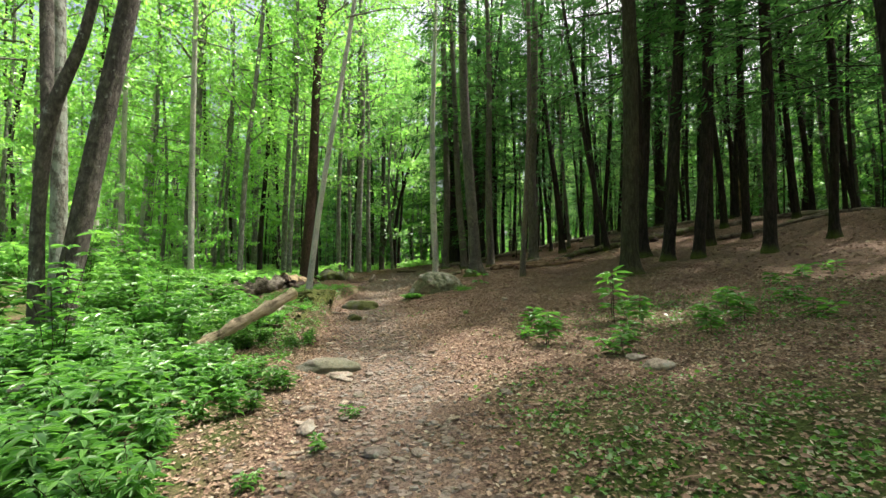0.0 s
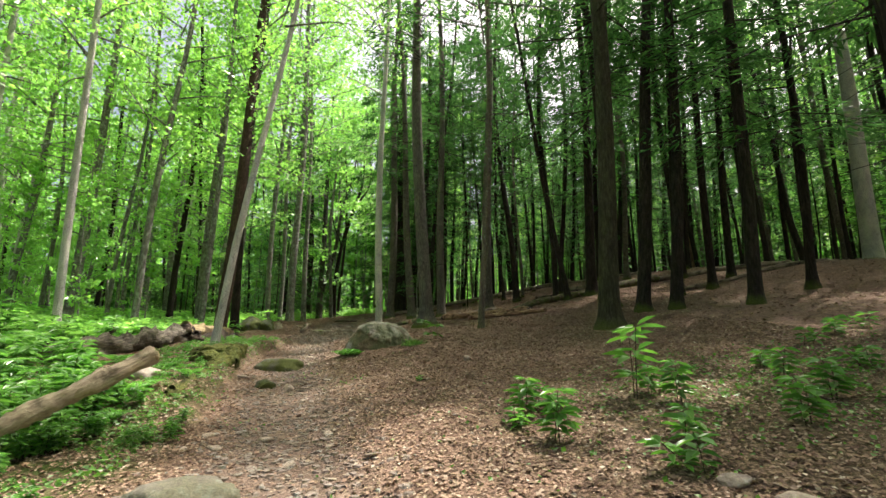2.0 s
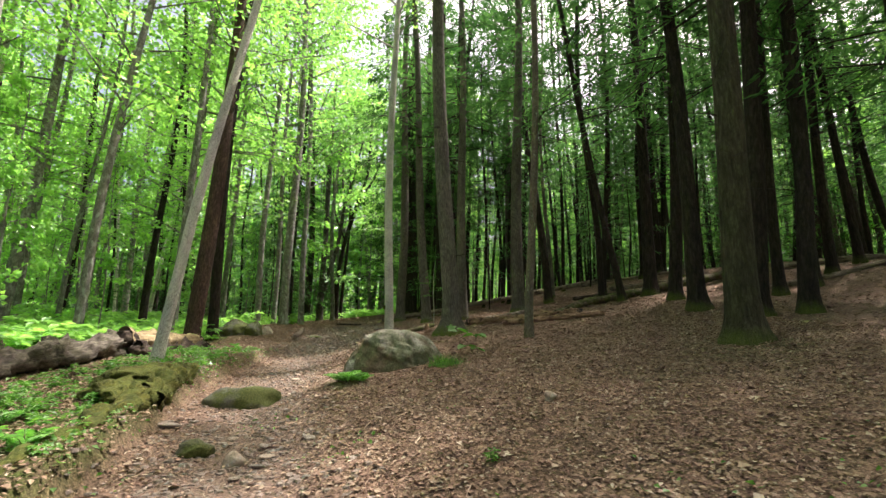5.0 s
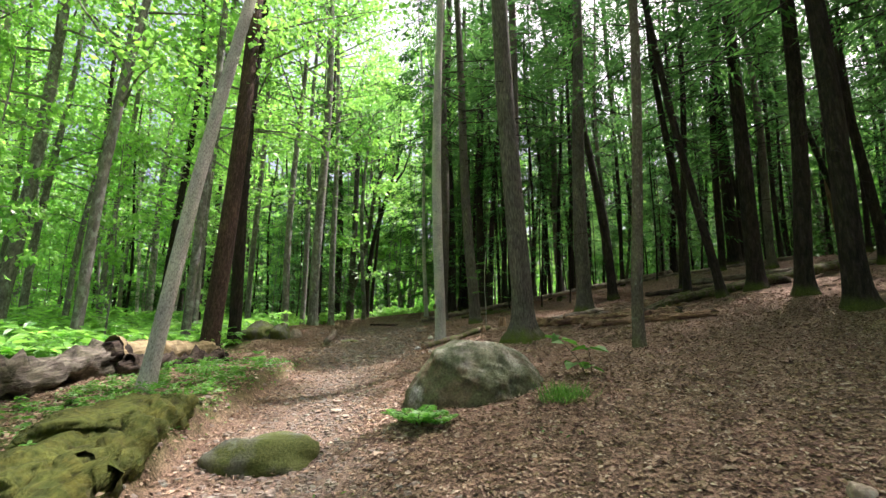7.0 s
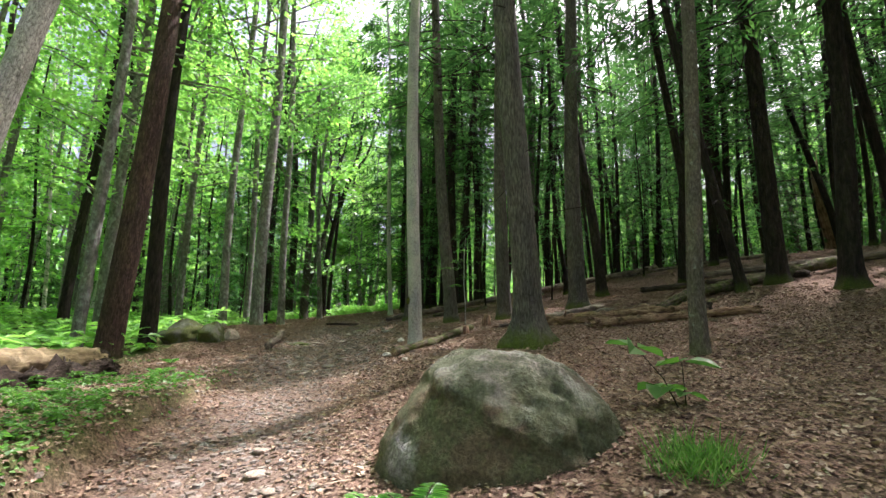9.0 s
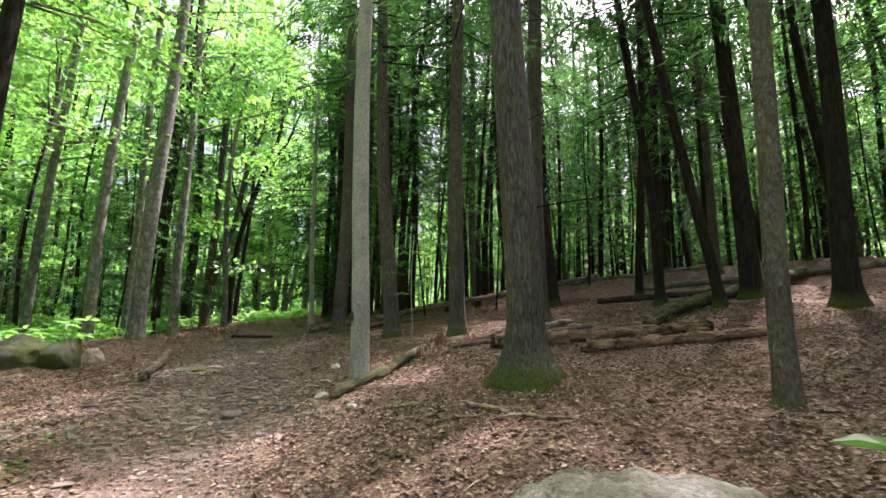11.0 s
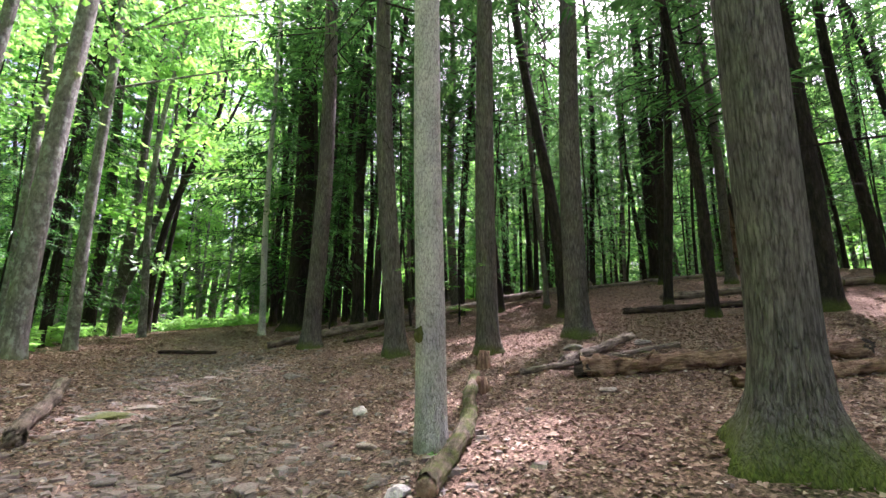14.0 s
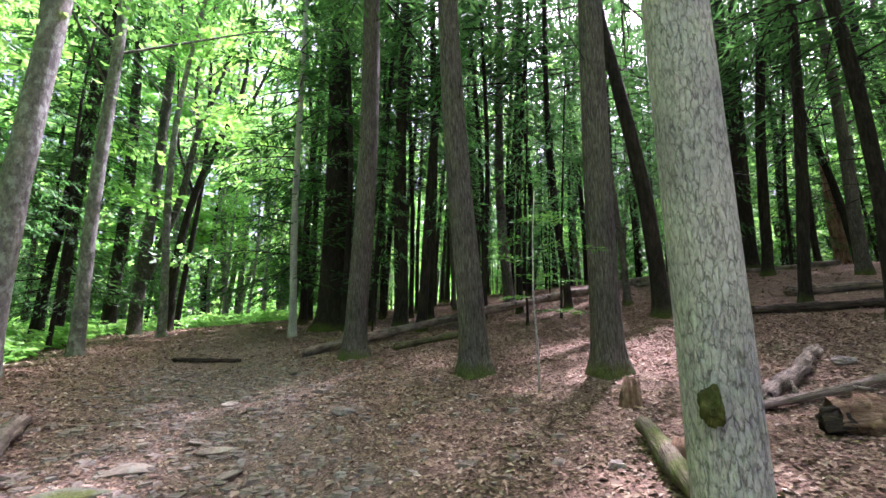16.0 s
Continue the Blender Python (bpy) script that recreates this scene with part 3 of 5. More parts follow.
def tree(x, y, dia, kind, crowns, lean=0.0, lean_y=0.0, bark_mat=None, label="", height=21.0, bend=0.12, sides=14, seed=0, turn=0.0, flare=0.55, group=""):
    ob = base_at("broadleaf_tree" if kind == "broad" else "hemlock_tree", x, y, label or LABELS[kind], "tree", group or "trees of the wood",
                 pose(0, 0, 0, -lean_y, lean, 0))
    mat = bark_mat or (BARK_GREY if kind == "broad" else BARK_DARK)
    me, pts = trunk_mesh(height, dia, bend, seed, mat, sides, flare)
    child("trunk", me, ob)
    s = height / 21.0
    turned = pose(0, 0, 0, 0, 0, turn) @ Matrix.Diagonal((1, 1, s, 1))
    tagged(child("branchwork", crowns[0], ob, "", turned), kind="stuff")
    child("crown", crowns[1], ob, "", turned)
    return ob

# trees beside the path, and unseen ones added for shade: x, y, diameter, kind, crown, lean east, lean ahead, bark,
# words
PALE = "pale grey maple with flaky bark and a mossy foot"
NEAR_TREES = [
    (-4.56, 15.1, 0.21, "broad", BROAD_HIGH[0], 5.6, 4.0, BARK_PALE, "leaning pale grey birch-like tree beside a fallen log"),
    (-7.0, 22.4, 0.54, "broad", BROAD_HIGH[1], 2.5, 0, BARK_RED, "thick cherry tree with dark reddish scaly bark"),
    (-6.95, 24.0, 0.38, "broad", BROAD[3], 1.0, 0, BARK_DARK, "dark straight tree behind a reddish one"),
    (-8.0, 23.0, 0.28, "broad", BROAD[1], 0.5, 0, BARK_GREY, ""),
    (7.9, 21.2, 0.24, "hem", HEM[1], -8.7, 0, BARK_DARK, "thin dark tree leaning over the slope"),
    (5.43, 12.88, 0.50, "hem", HEM[3], 0.3, 0, BARK_GREEN_LIT, "thick dark hemlock with a flared mossy foot"),
    (7.7, 17.0, 0.42, "hem", HEM[1], -2.2, 0, BARK_DARK, ""),
    (7.6, 15.0, 0.40, "hem", HEM[3], 6.5, 0, BARK_DARK, ""),
    (8.42, 14.6, 0.35, "hem", HEM[1], 4.6, 0, BARK_DARK, ""),
    (9.75, 13.2, 0.35, "hem", HEM[2], 3.6, 0, BARK_DARK, ""),
    (9.06, 21.3, 0.44, "hem", HEM[1], 0.6, 0, BARK_DARK, ""),
    (12.6, 18.3, 0.30, "hem", HEM[3], 1.0, 0, BARK_DARK, ""),
    (14.1, 19.05, 0.29, "hem", HEM[1], 1.2, 0, BARK_DARK, ""),
    (15.6, 19.4, 0.26, "hem", HEM[0], -2.0, 0, BARK_DARK, ""),
    (8.46, 19.05, 0.40, "hem", HEM[3], 4.5, 0, BARK_DARK, ""),
    # these three stand out of view, added to keep sun off the near ground
    (11.6, 9.4, 0.5, "hem", HEM[3], 0.0, 0, BARK_DARK, ""),
    (13.2, 11.6, 0.36, "hem", HEM[1], 0.0, 0, BARK_DARK, ""),
    (8.6, 5.6, 0.45, "hem", HEM[3], 0.0, 0, BARK_DARK, ""),
    (12.5, 14.1, 0.26, "hem", HEM[2], 2.0, 0, BARK_DARK, ""),
    (10.6, 17.5, 0.28, "hem", HEM[0], 1.0, 0, BARK_DARK, ""),
    (17.96, 16.6, 0.58, "broad", BROAD[3], -0.5, 0, BARK_PALE, "thick pale grey beech on the slope"),
    (-0.36, 20.68, 0.275, "broad", BROAD_HIGH[0], 0.0, 0, BARK_PALE, PALE),
    (1.40, 18.69, 0.46, "hem", HEM_THIN[0], -2.3, -4.1, BARK_PINE, "thick furrowed pine with green moss round its foot"),
    (2.99, 16.69, 0.21, "broad", BROAD_HIGH[1], 1.5, 0, BARK_SLIM, "slim brown-grey young tree on the needle slope"),
    (4.94, 24.2, 0.50, "hem", HEM_THIN[0], 0.8, 0, BARK_OAK, "straight brown-grey pine with a mossy foot"),
    (2.6, 24.2, 0.40, "hem", HEM[3], -0.6, 0, BARK_OAK, ""),
    (-5.5, 28.8, 0.44, "broad", BROAD_WIDE[0], -0.2, 0, BARK_GREY, ""),
    (-6.98, 29.7, 0.31, "broad", BROAD_WIDE[1], 0.6, 0, BARK_GREY, ""),
    (-5.7, 34.2, 0.36, "broad", BROAD_WIDE[0], -1.5, 0, BARK_GREY, ""),
    (-7.3, 45.0, 0.62, "hem", HEM_FAR[1], -1.5, 0, BARK_DARK, ""),
    (0.16, 28.5, 0.46, "hem", HEM[3], 0.2, 0, BARK_OAK, ""),
    (1.24, 25.5, 0.40, "hem", HEM[3], -3.3, 0, BARK_OAK, ""),
    (-0.4, 34.0, 0.22, "hem", HEM_LOW[1], -2.0, 0, BARK_PALE, ""),
    (0.9, 35.0, 0.95, "hem", HEM_LOW[0], 0.0, 0, BARK_DARK, "massive dark old hemlock with low boughs"),
    (1.9, 36.2, 0.6, "hem", HEM_LOW[1], 0.5, 0, BARK_DARK, ""),
    (0.5, 38.6, 0.3, "hem", HEM_LOW[0], 0.5, 0, BARK_DARK, ""),
    (1.2, 43.0, 0.3, "hem", HEM_LOW[1], 0.5, 0, BARK_DARK, ""),
    (-7.4, 38.6, 0.36, "hem", HEM_LOW[0], 1.0, 0, BARK_DARK, ""),
    (2.6, 32.6, 0.44, "hem", HEM[2], 0.5, 0, BARK_DARK, ""),
    (3.9, 33.4, 0.30, "hem", HEM[0], 0.0, 0, BARK_DARK, ""),
    (-6.0, 6.95, 0.35, "broad", BROAD_HIGH[0], 7.4, 0, BARK_SHADE, "thick dark grey tree leaning over lush undergrowth"),
    (-7.7, 8.9, 0.29, "broad", BROAD_HIGH[0], -0.8, 0, BARK_LICHEN, "lichened grey trunk behind a leaning tree"),
    (-12.8, 22.2, 0.36, "broad", BROAD[1], 1.7, 0, BARK_GREY, ""),
    (-9.5, 26.5, 0.36, "broad", BROAD[0], 1.0, 0, BARK_GREY, ""),
    (-7.0, 33.0, 0.28, "broad", BROAD_WIDE[1], 0.0, 0, BARK_GREY, ""),
    (-14.3, 33.5, 0.42, "broad", BROAD[0], 2.0, 0, BARK_GREY, ""),
    (-18.8, 39.8, 0.45, "broad", BROAD[1], 1.0, 0, BARK_GREY, ""),
    (-8.05, 38.9, 0.33, "hem", HEM_LOW[1], 1.5, 0, BARK_DARK, ""),
    (14.3, 29.0, 0.58, "hem", HEM[1], 1.0, 0, BARK_DARK, "dark tree of two stems on the hill's crest"),
    (14.75, 29.2, 0.36, "hem", HEM[3], 5.0, 0, BARK_DARK, ""),
    # off-view hemlock, added to shade the lower east slope
    (8.9, 8.4, 0.38, "hem", HEM[0], 0.0, 0, BARK_DARK, ""),
    # two wide crowns beside the start, added out of view to block the sun
    (5.6, 2.8, 0.45, "broad", BROAD_WIDE[0], 0.0, 0, BARK_GREY, ""),
    (6.9, 5.0, 0.45, "broad", BROAD_WIDE[1], 0.0, 0, BARK_GREY, ""),
]
for i, (x, y, dia, kind, crowns, lx, ly, mat, words) in enumerate(NEAR_TREES):
    tall = 25.0 if any(crowns is c for c in BROAD_WIDE) else 21.0
    tree(x, y, dia, kind, crowns, lx, ly, mat, words, height=tall, seed=200 + i, turn=i * 77.0, sides=24 if y < 26 else 14, bend=0.10, flare=0.95 if mat is BARK_PINE else 0.22 if kind == "broad" else 0.42)


def crooked_tree(x, y, stem, radii, limbs, mat, crowns, label, seed, lift=0.0):
    """A tree whose trunk and limbs follow bent lines: (east, ahead, up) from its foot, with a radius at each bend."""
    ob = base_at("broadleaf_tree", x, y, label, "tree", "trees of the wood")

    def bent(line, rr):
        line = np.array(line, float)
        k, q = np.arange(len(line)), np.linspace(0, len(line) - 1, 7 * len(line))
        pts = np.stack([np.interp(q, k, line[:, i]) for i in range(3)], -1)
        for _ in range(6):
            pts[1:-1] = (pts[:-2] + pts[1:-1] + pts[2:]) / 3
        return tube(pts, np.interp(q, k, rr), 16, 0.05, seed, cap=False)

    foot = np.array([(0, 0, -0.3)] + list(stem), float)
    v, f = bent(foot, [radii[0] * 1.5] + list(radii))
    child("trunk", mesh_from("trunk", v, f, mat), ob)
    for line, rr in limbs:
        v, f = bent(line, rr)
        child("limb", mesh_from("limb", v, f, mat), ob)
    top = stem[-1]
    m = Matrix.Translation((top[0] * 0.8, top[1] * 0.8, lift)) @ pose(0, 0, 0, 0, 0, seed * 41.0)
    tagged(child("branchwork", crowns[0], ob, "", m), kind="stuff")
    child("crown", crowns[1], ob, "", m)


crooked_tree(-4.72, 43.4, ((0, 0, 0), (-0.1, 0, 2.8), (0.4, 0, 6.6), (1.45, 0, 10.2), (2.2, 0, 12.6), (2.2, 0, 16.5), (2.4, 0, 20)), (0.22, 0.19, 0.17, 0.15, 0.11, 0.07, 0.04),
             [(((1.45, 0, 10.2), (2.6, 0.3, 12.0), (3.6, 0.5, 15.5)), (0.12, 0.09, 0.04)), (((0.4, 0, 6.6), (-0.6, 0.2, 9), (-0.9, 0.3, 13)), (0.08, 0.06, 0.03))],
             BARK_DARK, BROAD_WIDE[0], "dark crooked tree leaning over the path at the glade", 3, lift=2.0)
crooked_tree(-5.9, 42.6, ((0, 0, 0), (0.0, 0, 2.0), (0.15, 0, 7.0), (0.1, 0, 14.0), (0.3, 0, 21)), (0.29, 0.24, 0.22, 0.17, 0.08),
             [(((0.05, 0, 1.8), (1.2, 0.1, 6.3), (1.5, 0.2, 9.8), (2.05, 0.2, 11.6), (2.8, 0.3, 15.5)), (0.19, 0.15, 0.13, 0.11, 0.05)),
              (((1.5, 0.2, 9.8), (1.2, 0.2, 12.0), (1.3, 0.2, 15.0)), (0.1, 0.07, 0.03))],
             BARK_SHADE, BROAD_WIDE[1], "dark tree with a limb that forks low over the path", 4)
crooked_tree(-6.1, 6.75, ((0, 0, 0), (-0.08, 0, 1.0), (-0.12, 0, 2.6), (-0.05, 0, 3.7), (0.35, 0.1, 5.0), (0.7, 0.1, 7.0), (0.8, 0.1, 20)), (0.11, 0.10, 0.095, 0.095, 0.08, 0.07, 0.03),
             [(((-0.06, 0, 3.4), (-0.22, 0.1, 4.6), (-0.4, 0.1, 7.0), (-0.6, 0.1, 16.0)), (0.09, 0.09, 0.085, 0.05))],
             BARK_SHADE, BROAD_HIGH[1], "dark grey tree that forks beside a leaning one", 5)


def build_young_hemlock(x, y):
    """A thin pale stem with a few flat sprays."""
    ob = base_at("young_hemlock", x, y, "thin young hemlock with a few flat green sprays", "sapling")
    r = np.random.default_rng(77)
    line = np.array([(0, 0, -0.05), (0.01, 0.02, 0.6), (-0.03, 0.02, 1.2), (-0.02, 0.0, 2.0), (0.03, 0, 2.6)])
    v, f = tube(line, (0.016, 0.014, 0.012, 0.008, 0.004), 7)
    child("stem", mesh_from("stem", v, f, BARK_PALE), ob)
    for i in range(9):
        z0, az, L = 1.0 + 0.16 * i, i * 2.4, r.uniform(0.45, 0.95)
        d = np.array([math.cos(az), math.sin(az), 0.12])
        sd = np.array([-d[1], d[0], 0])
        n = 90
        q = r.uniform(0.1, 1, n)
        w = r.uniform(-1, 1, n) * 0.3 * (1.1 - q)
        at = np.array([0, 0, z0]) + d * L * q[:, None] + sd * w[:, None] + np.stack([0 * q, 0 * q, -0.15 * L * q ** 2], -1)
        lv, lf = leaves(at, d * 0.6 + sd * np.sign(w)[:, None] + r.normal(0, 0.2, (n, 3)), np.array([0, 0, 1.0]) + r.normal(0, 0.25, (n, 3)), r.uniform(0.05, 0.11, n), 0.022, 0.1)
        tv, tf = tube([(0, 0, z0), tuple(np.array([0, 0, z0]) + d * L * 0.9 - np.array([0, 0, 0.12 * L]))], (0.006, 0.002), 3, cap=False)
        spray = child("spray", mesh_from("spray", lv, lf, LEAF_PLANT, False), ob)
        tagged(spray, kind="stuff")
        child("twig", mesh_from("twig", tv, tf, BARK_DARK), spray)


build_young_hemlock(1.42, 24.2)


def build_snag(x, y):
    """A dead broken trunk, split and reddish where the bark has gone."""
    ob = base_at("snag", x, y, "broken dead trunk with bare reddish wood", "dead tree", rot=pose(0, 0, 0, 0, -5, 0))
    k = np.linspace(-0.3, 5.2, 22)
    r = 0.24 - 0.018 * k + 0.12 * np.exp(-np.maximum(k, 0) / 0.3)
    v, f = tube(np.stack([0.05 * np.sin(k * 1.3), 0.04 * np.sin(k), k], -1), r, 16, 0.09, 5, cap=False)
    a = np.arctan2(v[:, 1], v[:, 0])
    v[:, 2] -= (v[:, 2] > 4.9) * (0.5 + 0.5 * np.sin(a * 3 + 1)) * 0.9
    child("trunk", mesh_from("trunk", v, f, WOOD_RED), ob)


build_snag(19.6, 28.5)


def wood_of_trees(kind, protos, spots, dias, seed, low=17.0, high=23.0, bark_mats=(BARK_GREY,), label=""):
    """Trees of one kind, each a copy of one of a few built here."""
    rng = np.random.default_rng(seed)
    first = []
    for i, (x, y) in enumerate(spots):
        n = i % (2 * len(protos))
        s = rng.uniform(low, high) / 21.0
        w = s * rng.uniform(*dias) / 0.3
        if i < 2 * len(protos):
            ob = tree(x, y, 0.3, kind, protos[n % len(protos)], 0, 0, bark_mats[n % len(bark_mats)], label, seed=seed + i, sides=9, bend=0.22, flare=0.4)
            ob.scale = (0.35 * s + 0.65 * w, 0.35 * s + 0.65 * w, s)
            first.append(ob)
            continue
        m = Matrix.Translation((x, y, ground_at(x, y))) @ pose(0, 0, 0, rng.normal(0, 2.2), rng.normal(0, 2.2), rng.uniform(0, 360)) @ Matrix.Diagonal(((0.35 * s + 0.65 * w) / first[n].scale[0], (0.35 * s + 0.65 * w) / first[n].scale[1], s / first[n].scale[2], 1))
        copy_thing(first[n], m)


def scatter(n, x0, x1, y0, y1, gap, ok, seed, taken):
    rng = np.random.default_rng(seed)
    out = []
    for _ in range(n * 12):
        if len(out) >= n:
            break
        x, y = rng.uniform(x0, x1), rng.uniform(y0, y1)
        if ok(x, y) and all((x - a) ** 2 + (y - b) ** 2 > gap * gap for a, b in taken):
            out.append((x, y))
            taken.append((x, y))
    return out


TAKEN = [(r[0], r[1]) for r in NEAR_TREES] + [(-4.72, 43.4), (-5.9, 42.6), (-6.1, 6.75)]


FAR_SPOTS = []  # trees of the hill too far off to be told apart


def joined_woods(name, protos, spots, seed, low, high, label, bark_mat, leaf_mat):
    """Far trees, too many to count: trunks, boughs and needles as one piece."""
    rng = np.random.default_rng(seed)
    data = []
    for i, (wood, crown) in enumerate(protos):
        trunk = trunk_mesh(21, 0.3, 0.22, seed + i, bark_mat, 7, 0.3)[0]
        vs, fs, ms, o = [], [], [], 0
        for me, mi in ((trunk, 0), (wood, 0), (crown, 1)):
            v, f = np.empty(len(me.vertices) * 3, np.float32), np.empty(len(me.loops), np.int32)
            me.vertices.foreach_get("co", v)
            me.loops.foreach_get("vertex_index", f)
            vs.append(v.reshape(-1, 3))
            fs.append(f.reshape(-1, 4) + o)
            ms.append(np.full(len(fs[-1]), mi, np.int32))
            o += len(vs[-1])
        data.append((np.concatenate(vs), np.concatenate(fs), np.concatenate(ms)))
    vs, fs, ms, o = [], [], [], 0
    for i, (x, y) in enumerate(spots):
        v, f, m = data[i % len(data)]
        s, w, a, lx, ly = rng.uniform(low, high) / 21, rng.uniform(0.8, 1.15), rng.uniform(0, TAU), rng.normal(0, 0.035), rng.normal(0, 0.035)
        c, sn = math.cos(a) * w, math.sin(a) * w
        z = v[:, 2] * s
        vs.append(np.stack([v[:, 0] * c - v[:, 1] * sn + x + z * lx, v[:, 0] * sn + v[:, 1] * c + y + z * ly, z + ground_at(x, y)], -1))
        fs.append(f + o)
        ms.append(m)
        o += len(v)
    me = mesh_from(name, np.concatenate(vs), np.concatenate(fs), bark_mat, False)
    me.materials.append(leaf_mat)
    me.polygons.foreach_set("material_index", np.concatenate(ms))
    tagged(new(name, me), label, "woods", kind="stuff")


def off_path(x, y):
    """Clear of the footpath and of the sunny glade."""
    return (abs(x - float(trail_x(y))) > 2.6 or y > 52) and ((x + 7) / 5.5) ** 2 + ((y - 50.5) / 4.5) ** 2 > 1


wood_of_trees("broad", BROAD, scatter(66, -34, -8.5, 6, 42, 1.9, lambda x, y: x < -9 - max(0, 16 - y) * 0.35, 1, TAKEN), (0.14, 0.34), 300, bark_mats=(BARK_GREY, BARK_GREY, BARK_DARK, BARK_PALE))
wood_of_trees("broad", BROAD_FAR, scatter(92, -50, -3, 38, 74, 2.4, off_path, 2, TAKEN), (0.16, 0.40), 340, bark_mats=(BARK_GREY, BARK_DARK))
wood_of_trees("hem", HEM, scatter(68, 6, 30, 16, 46, 1.5, lambda x, y: x > 6.5 + max(0, 24 - y) * 0.45, 3, TAKEN), (0.14, 0.44), 400, bark_mats=(BARK_DARK, BARK_DARK, BARK_OAK))
wood_of_trees("hem", HEM, scatter(26, 0.5, 10, 30, 46, 1.3, off_path, 4, TAKEN), (0.14, 0.34), 440, bark_mats=(BARK_DARK,))
FAR_SPOTS += scatter(100, 2, 58, 38, 80, 2.2, off_path, 5, TAKEN)
FAR_SPOTS += scatter(26, 14, 50, 30, 66, 2.6, off_path, 6, TAKEN)
wood_of_trees("hem", HEM_LOW, scatter(15, -17, -4.6, 31, 45, 2.2, off_path, 7, TAKEN), (0.14, 0.3), 500, bark_mats=(BARK_DARK,), low=10, high=16)
# unseen trees behind the start, added for the shade of their crowns
wood_of_trees("broad", BROAD_HIGH, scatter(10, -14, 14, -22, -4, 4.0, lambda x, y: True, 8, TAKEN), (0.25, 0.45), 520, bark_mats=(BARK_GREY,))


# hemlock needles again, the light on the sprays put into a brighter colour
LEAF_HEMLOCK_LIT = leaf("needles_hemlock_lit", (0.045, 0.115, 0.042), (0.075, 0.20, 0.055), 0.4, 0.08)
HEM_YOUNG = [crown_meshes("hem", 21, 3.0 + 2 * i, 150 + i, 1500, 0.62, BARK_DARK, leaf_mat=LEAF_HEMLOCK_LIT, reach=5.2, dead=4) for i in range(3)]
wood_of_trees("hem", HEM_YOUNG, scatter(34, 1.0, 16, 29, 48, 1.5, lambda x, y: off_path(x, y) and x > 0.2 + 0.05 * (y - 29), 21, list(TAKEN)), (0.10, 0.16), 760, 6.0, 10.0, bark_mats=(BARK_DARK,), label="young hemlock with flat green sprays under the tall trees")
wood_of_trees("hem", HEM_YOUNG, scatter(22, -16, -6.2, 30, 50, 1.8, off_path, 22, list(TAKEN)), (0.10, 0.16), 780, 6.0, 10.0, bark_mats=(BARK_DARK,), label="young hemlock with flat green sprays under the tall trees")
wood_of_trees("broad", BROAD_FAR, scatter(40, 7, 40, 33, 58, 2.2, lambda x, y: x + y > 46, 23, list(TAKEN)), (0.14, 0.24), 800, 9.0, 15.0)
SAPLING = [crown_meshes("broad", 21, 2.0, 140 + i, 1500, 0.62, BARK_GREY, reach=6.0) for i in range(3)]
wood_of_trees("broad", SAPLING, scatter(70, -34, -7.5, 11, 46, 1.9, lambda x, y: x < -8.5 - max(0, 14 - y) * 0.5, 11, list(TAKEN)), (0.14, 0.2), 600, 4.5, 7.5, label="young leafy sapling under the tall trees")


def build_thicket():
    """Far young growth, too thick to tell apart."""
    r = np.random.default_rng(10)
    spots = [(r.uniform(-40, 12), r.uniform(54, 66)) for _ in range(60)] + [(r.uniform(16, 52), r.uniform(36, 62)) for _ in range(46)]
    spots = [p for p in spots if p[0] < 14 or p[0] + p[1] > 58]
    at, out = [], []
    for x, y in spots:
        h, n = r.uniform(3, 7), 420
        o = r.normal(0, 1, (n, 3)) * (1.0, 1.0, 0)
        z = r.uniform(0.3, 1, n) * h
        z = np.round(z / 0.7) * 0.7 + r.normal(0, 0.12, n)
        at.append(np.stack([x + o[:, 0] * (1.5 - 0.12 * z), y + o[:, 1] * (1.5 - 0.12 * z), ground_at(x, y) + z], -1))
        o[:, 2] = -0.2
        out.append(o + r.normal(0, 0.3, (n, 3)))
    at, out = np.concatenate(at), np.concatenate(out)
    v, f = leaves(at, out, np.array([0, 0, 1.0]) + r.normal(0, 0.4, at.shape), r.uniform(0.22, 0.4, len(at)), 0.24)
    tagged(new("thicket", mesh_from("thicket", v, f, LEAF_FAR_SHADED, False)), "thicket of leafy young growth behind the trees", "thicket", kind="stuff")


build_thicket()
# unseen hemlocks east of the view, added to darken the right hillside
wood_of_trees("hem", HEM, scatter(28, 4, 24, -8, 18, 2.6, lambda x, y: x > y + 3.0 or x > 17, 14, TAKEN), (0.2, 0.44), 660, bark_mats=(BARK_DARK,))
wood_of_trees("broad", BROAD, scatter(14, -12, 7, 48, 60, 2.2, off_path, 15, TAKEN), (0.15, 0.3), 680, 14, 20)
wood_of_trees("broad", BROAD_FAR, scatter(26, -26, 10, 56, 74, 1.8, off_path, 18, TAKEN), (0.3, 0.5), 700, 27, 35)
FAR_SPOTS += scatter(22, 18, 50, 26, 60, 2.0, lambda x, y: x + y > 52, 19, TAKEN)
wood_of_trees("hem", HEM_LOW, scatter(18, 11, 32, 23, 46, 2.0, lambda x, y: x + y > 40, 20, TAKEN), (0.14, 0.3), 730, 13, 19, bark_mats=(BARK_DARK,))
FAR_SPOTS += scatter(44, 19, 52, 12, 44, 2.2, lambda x, y: x > 20 or y > 30, 24, TAKEN)
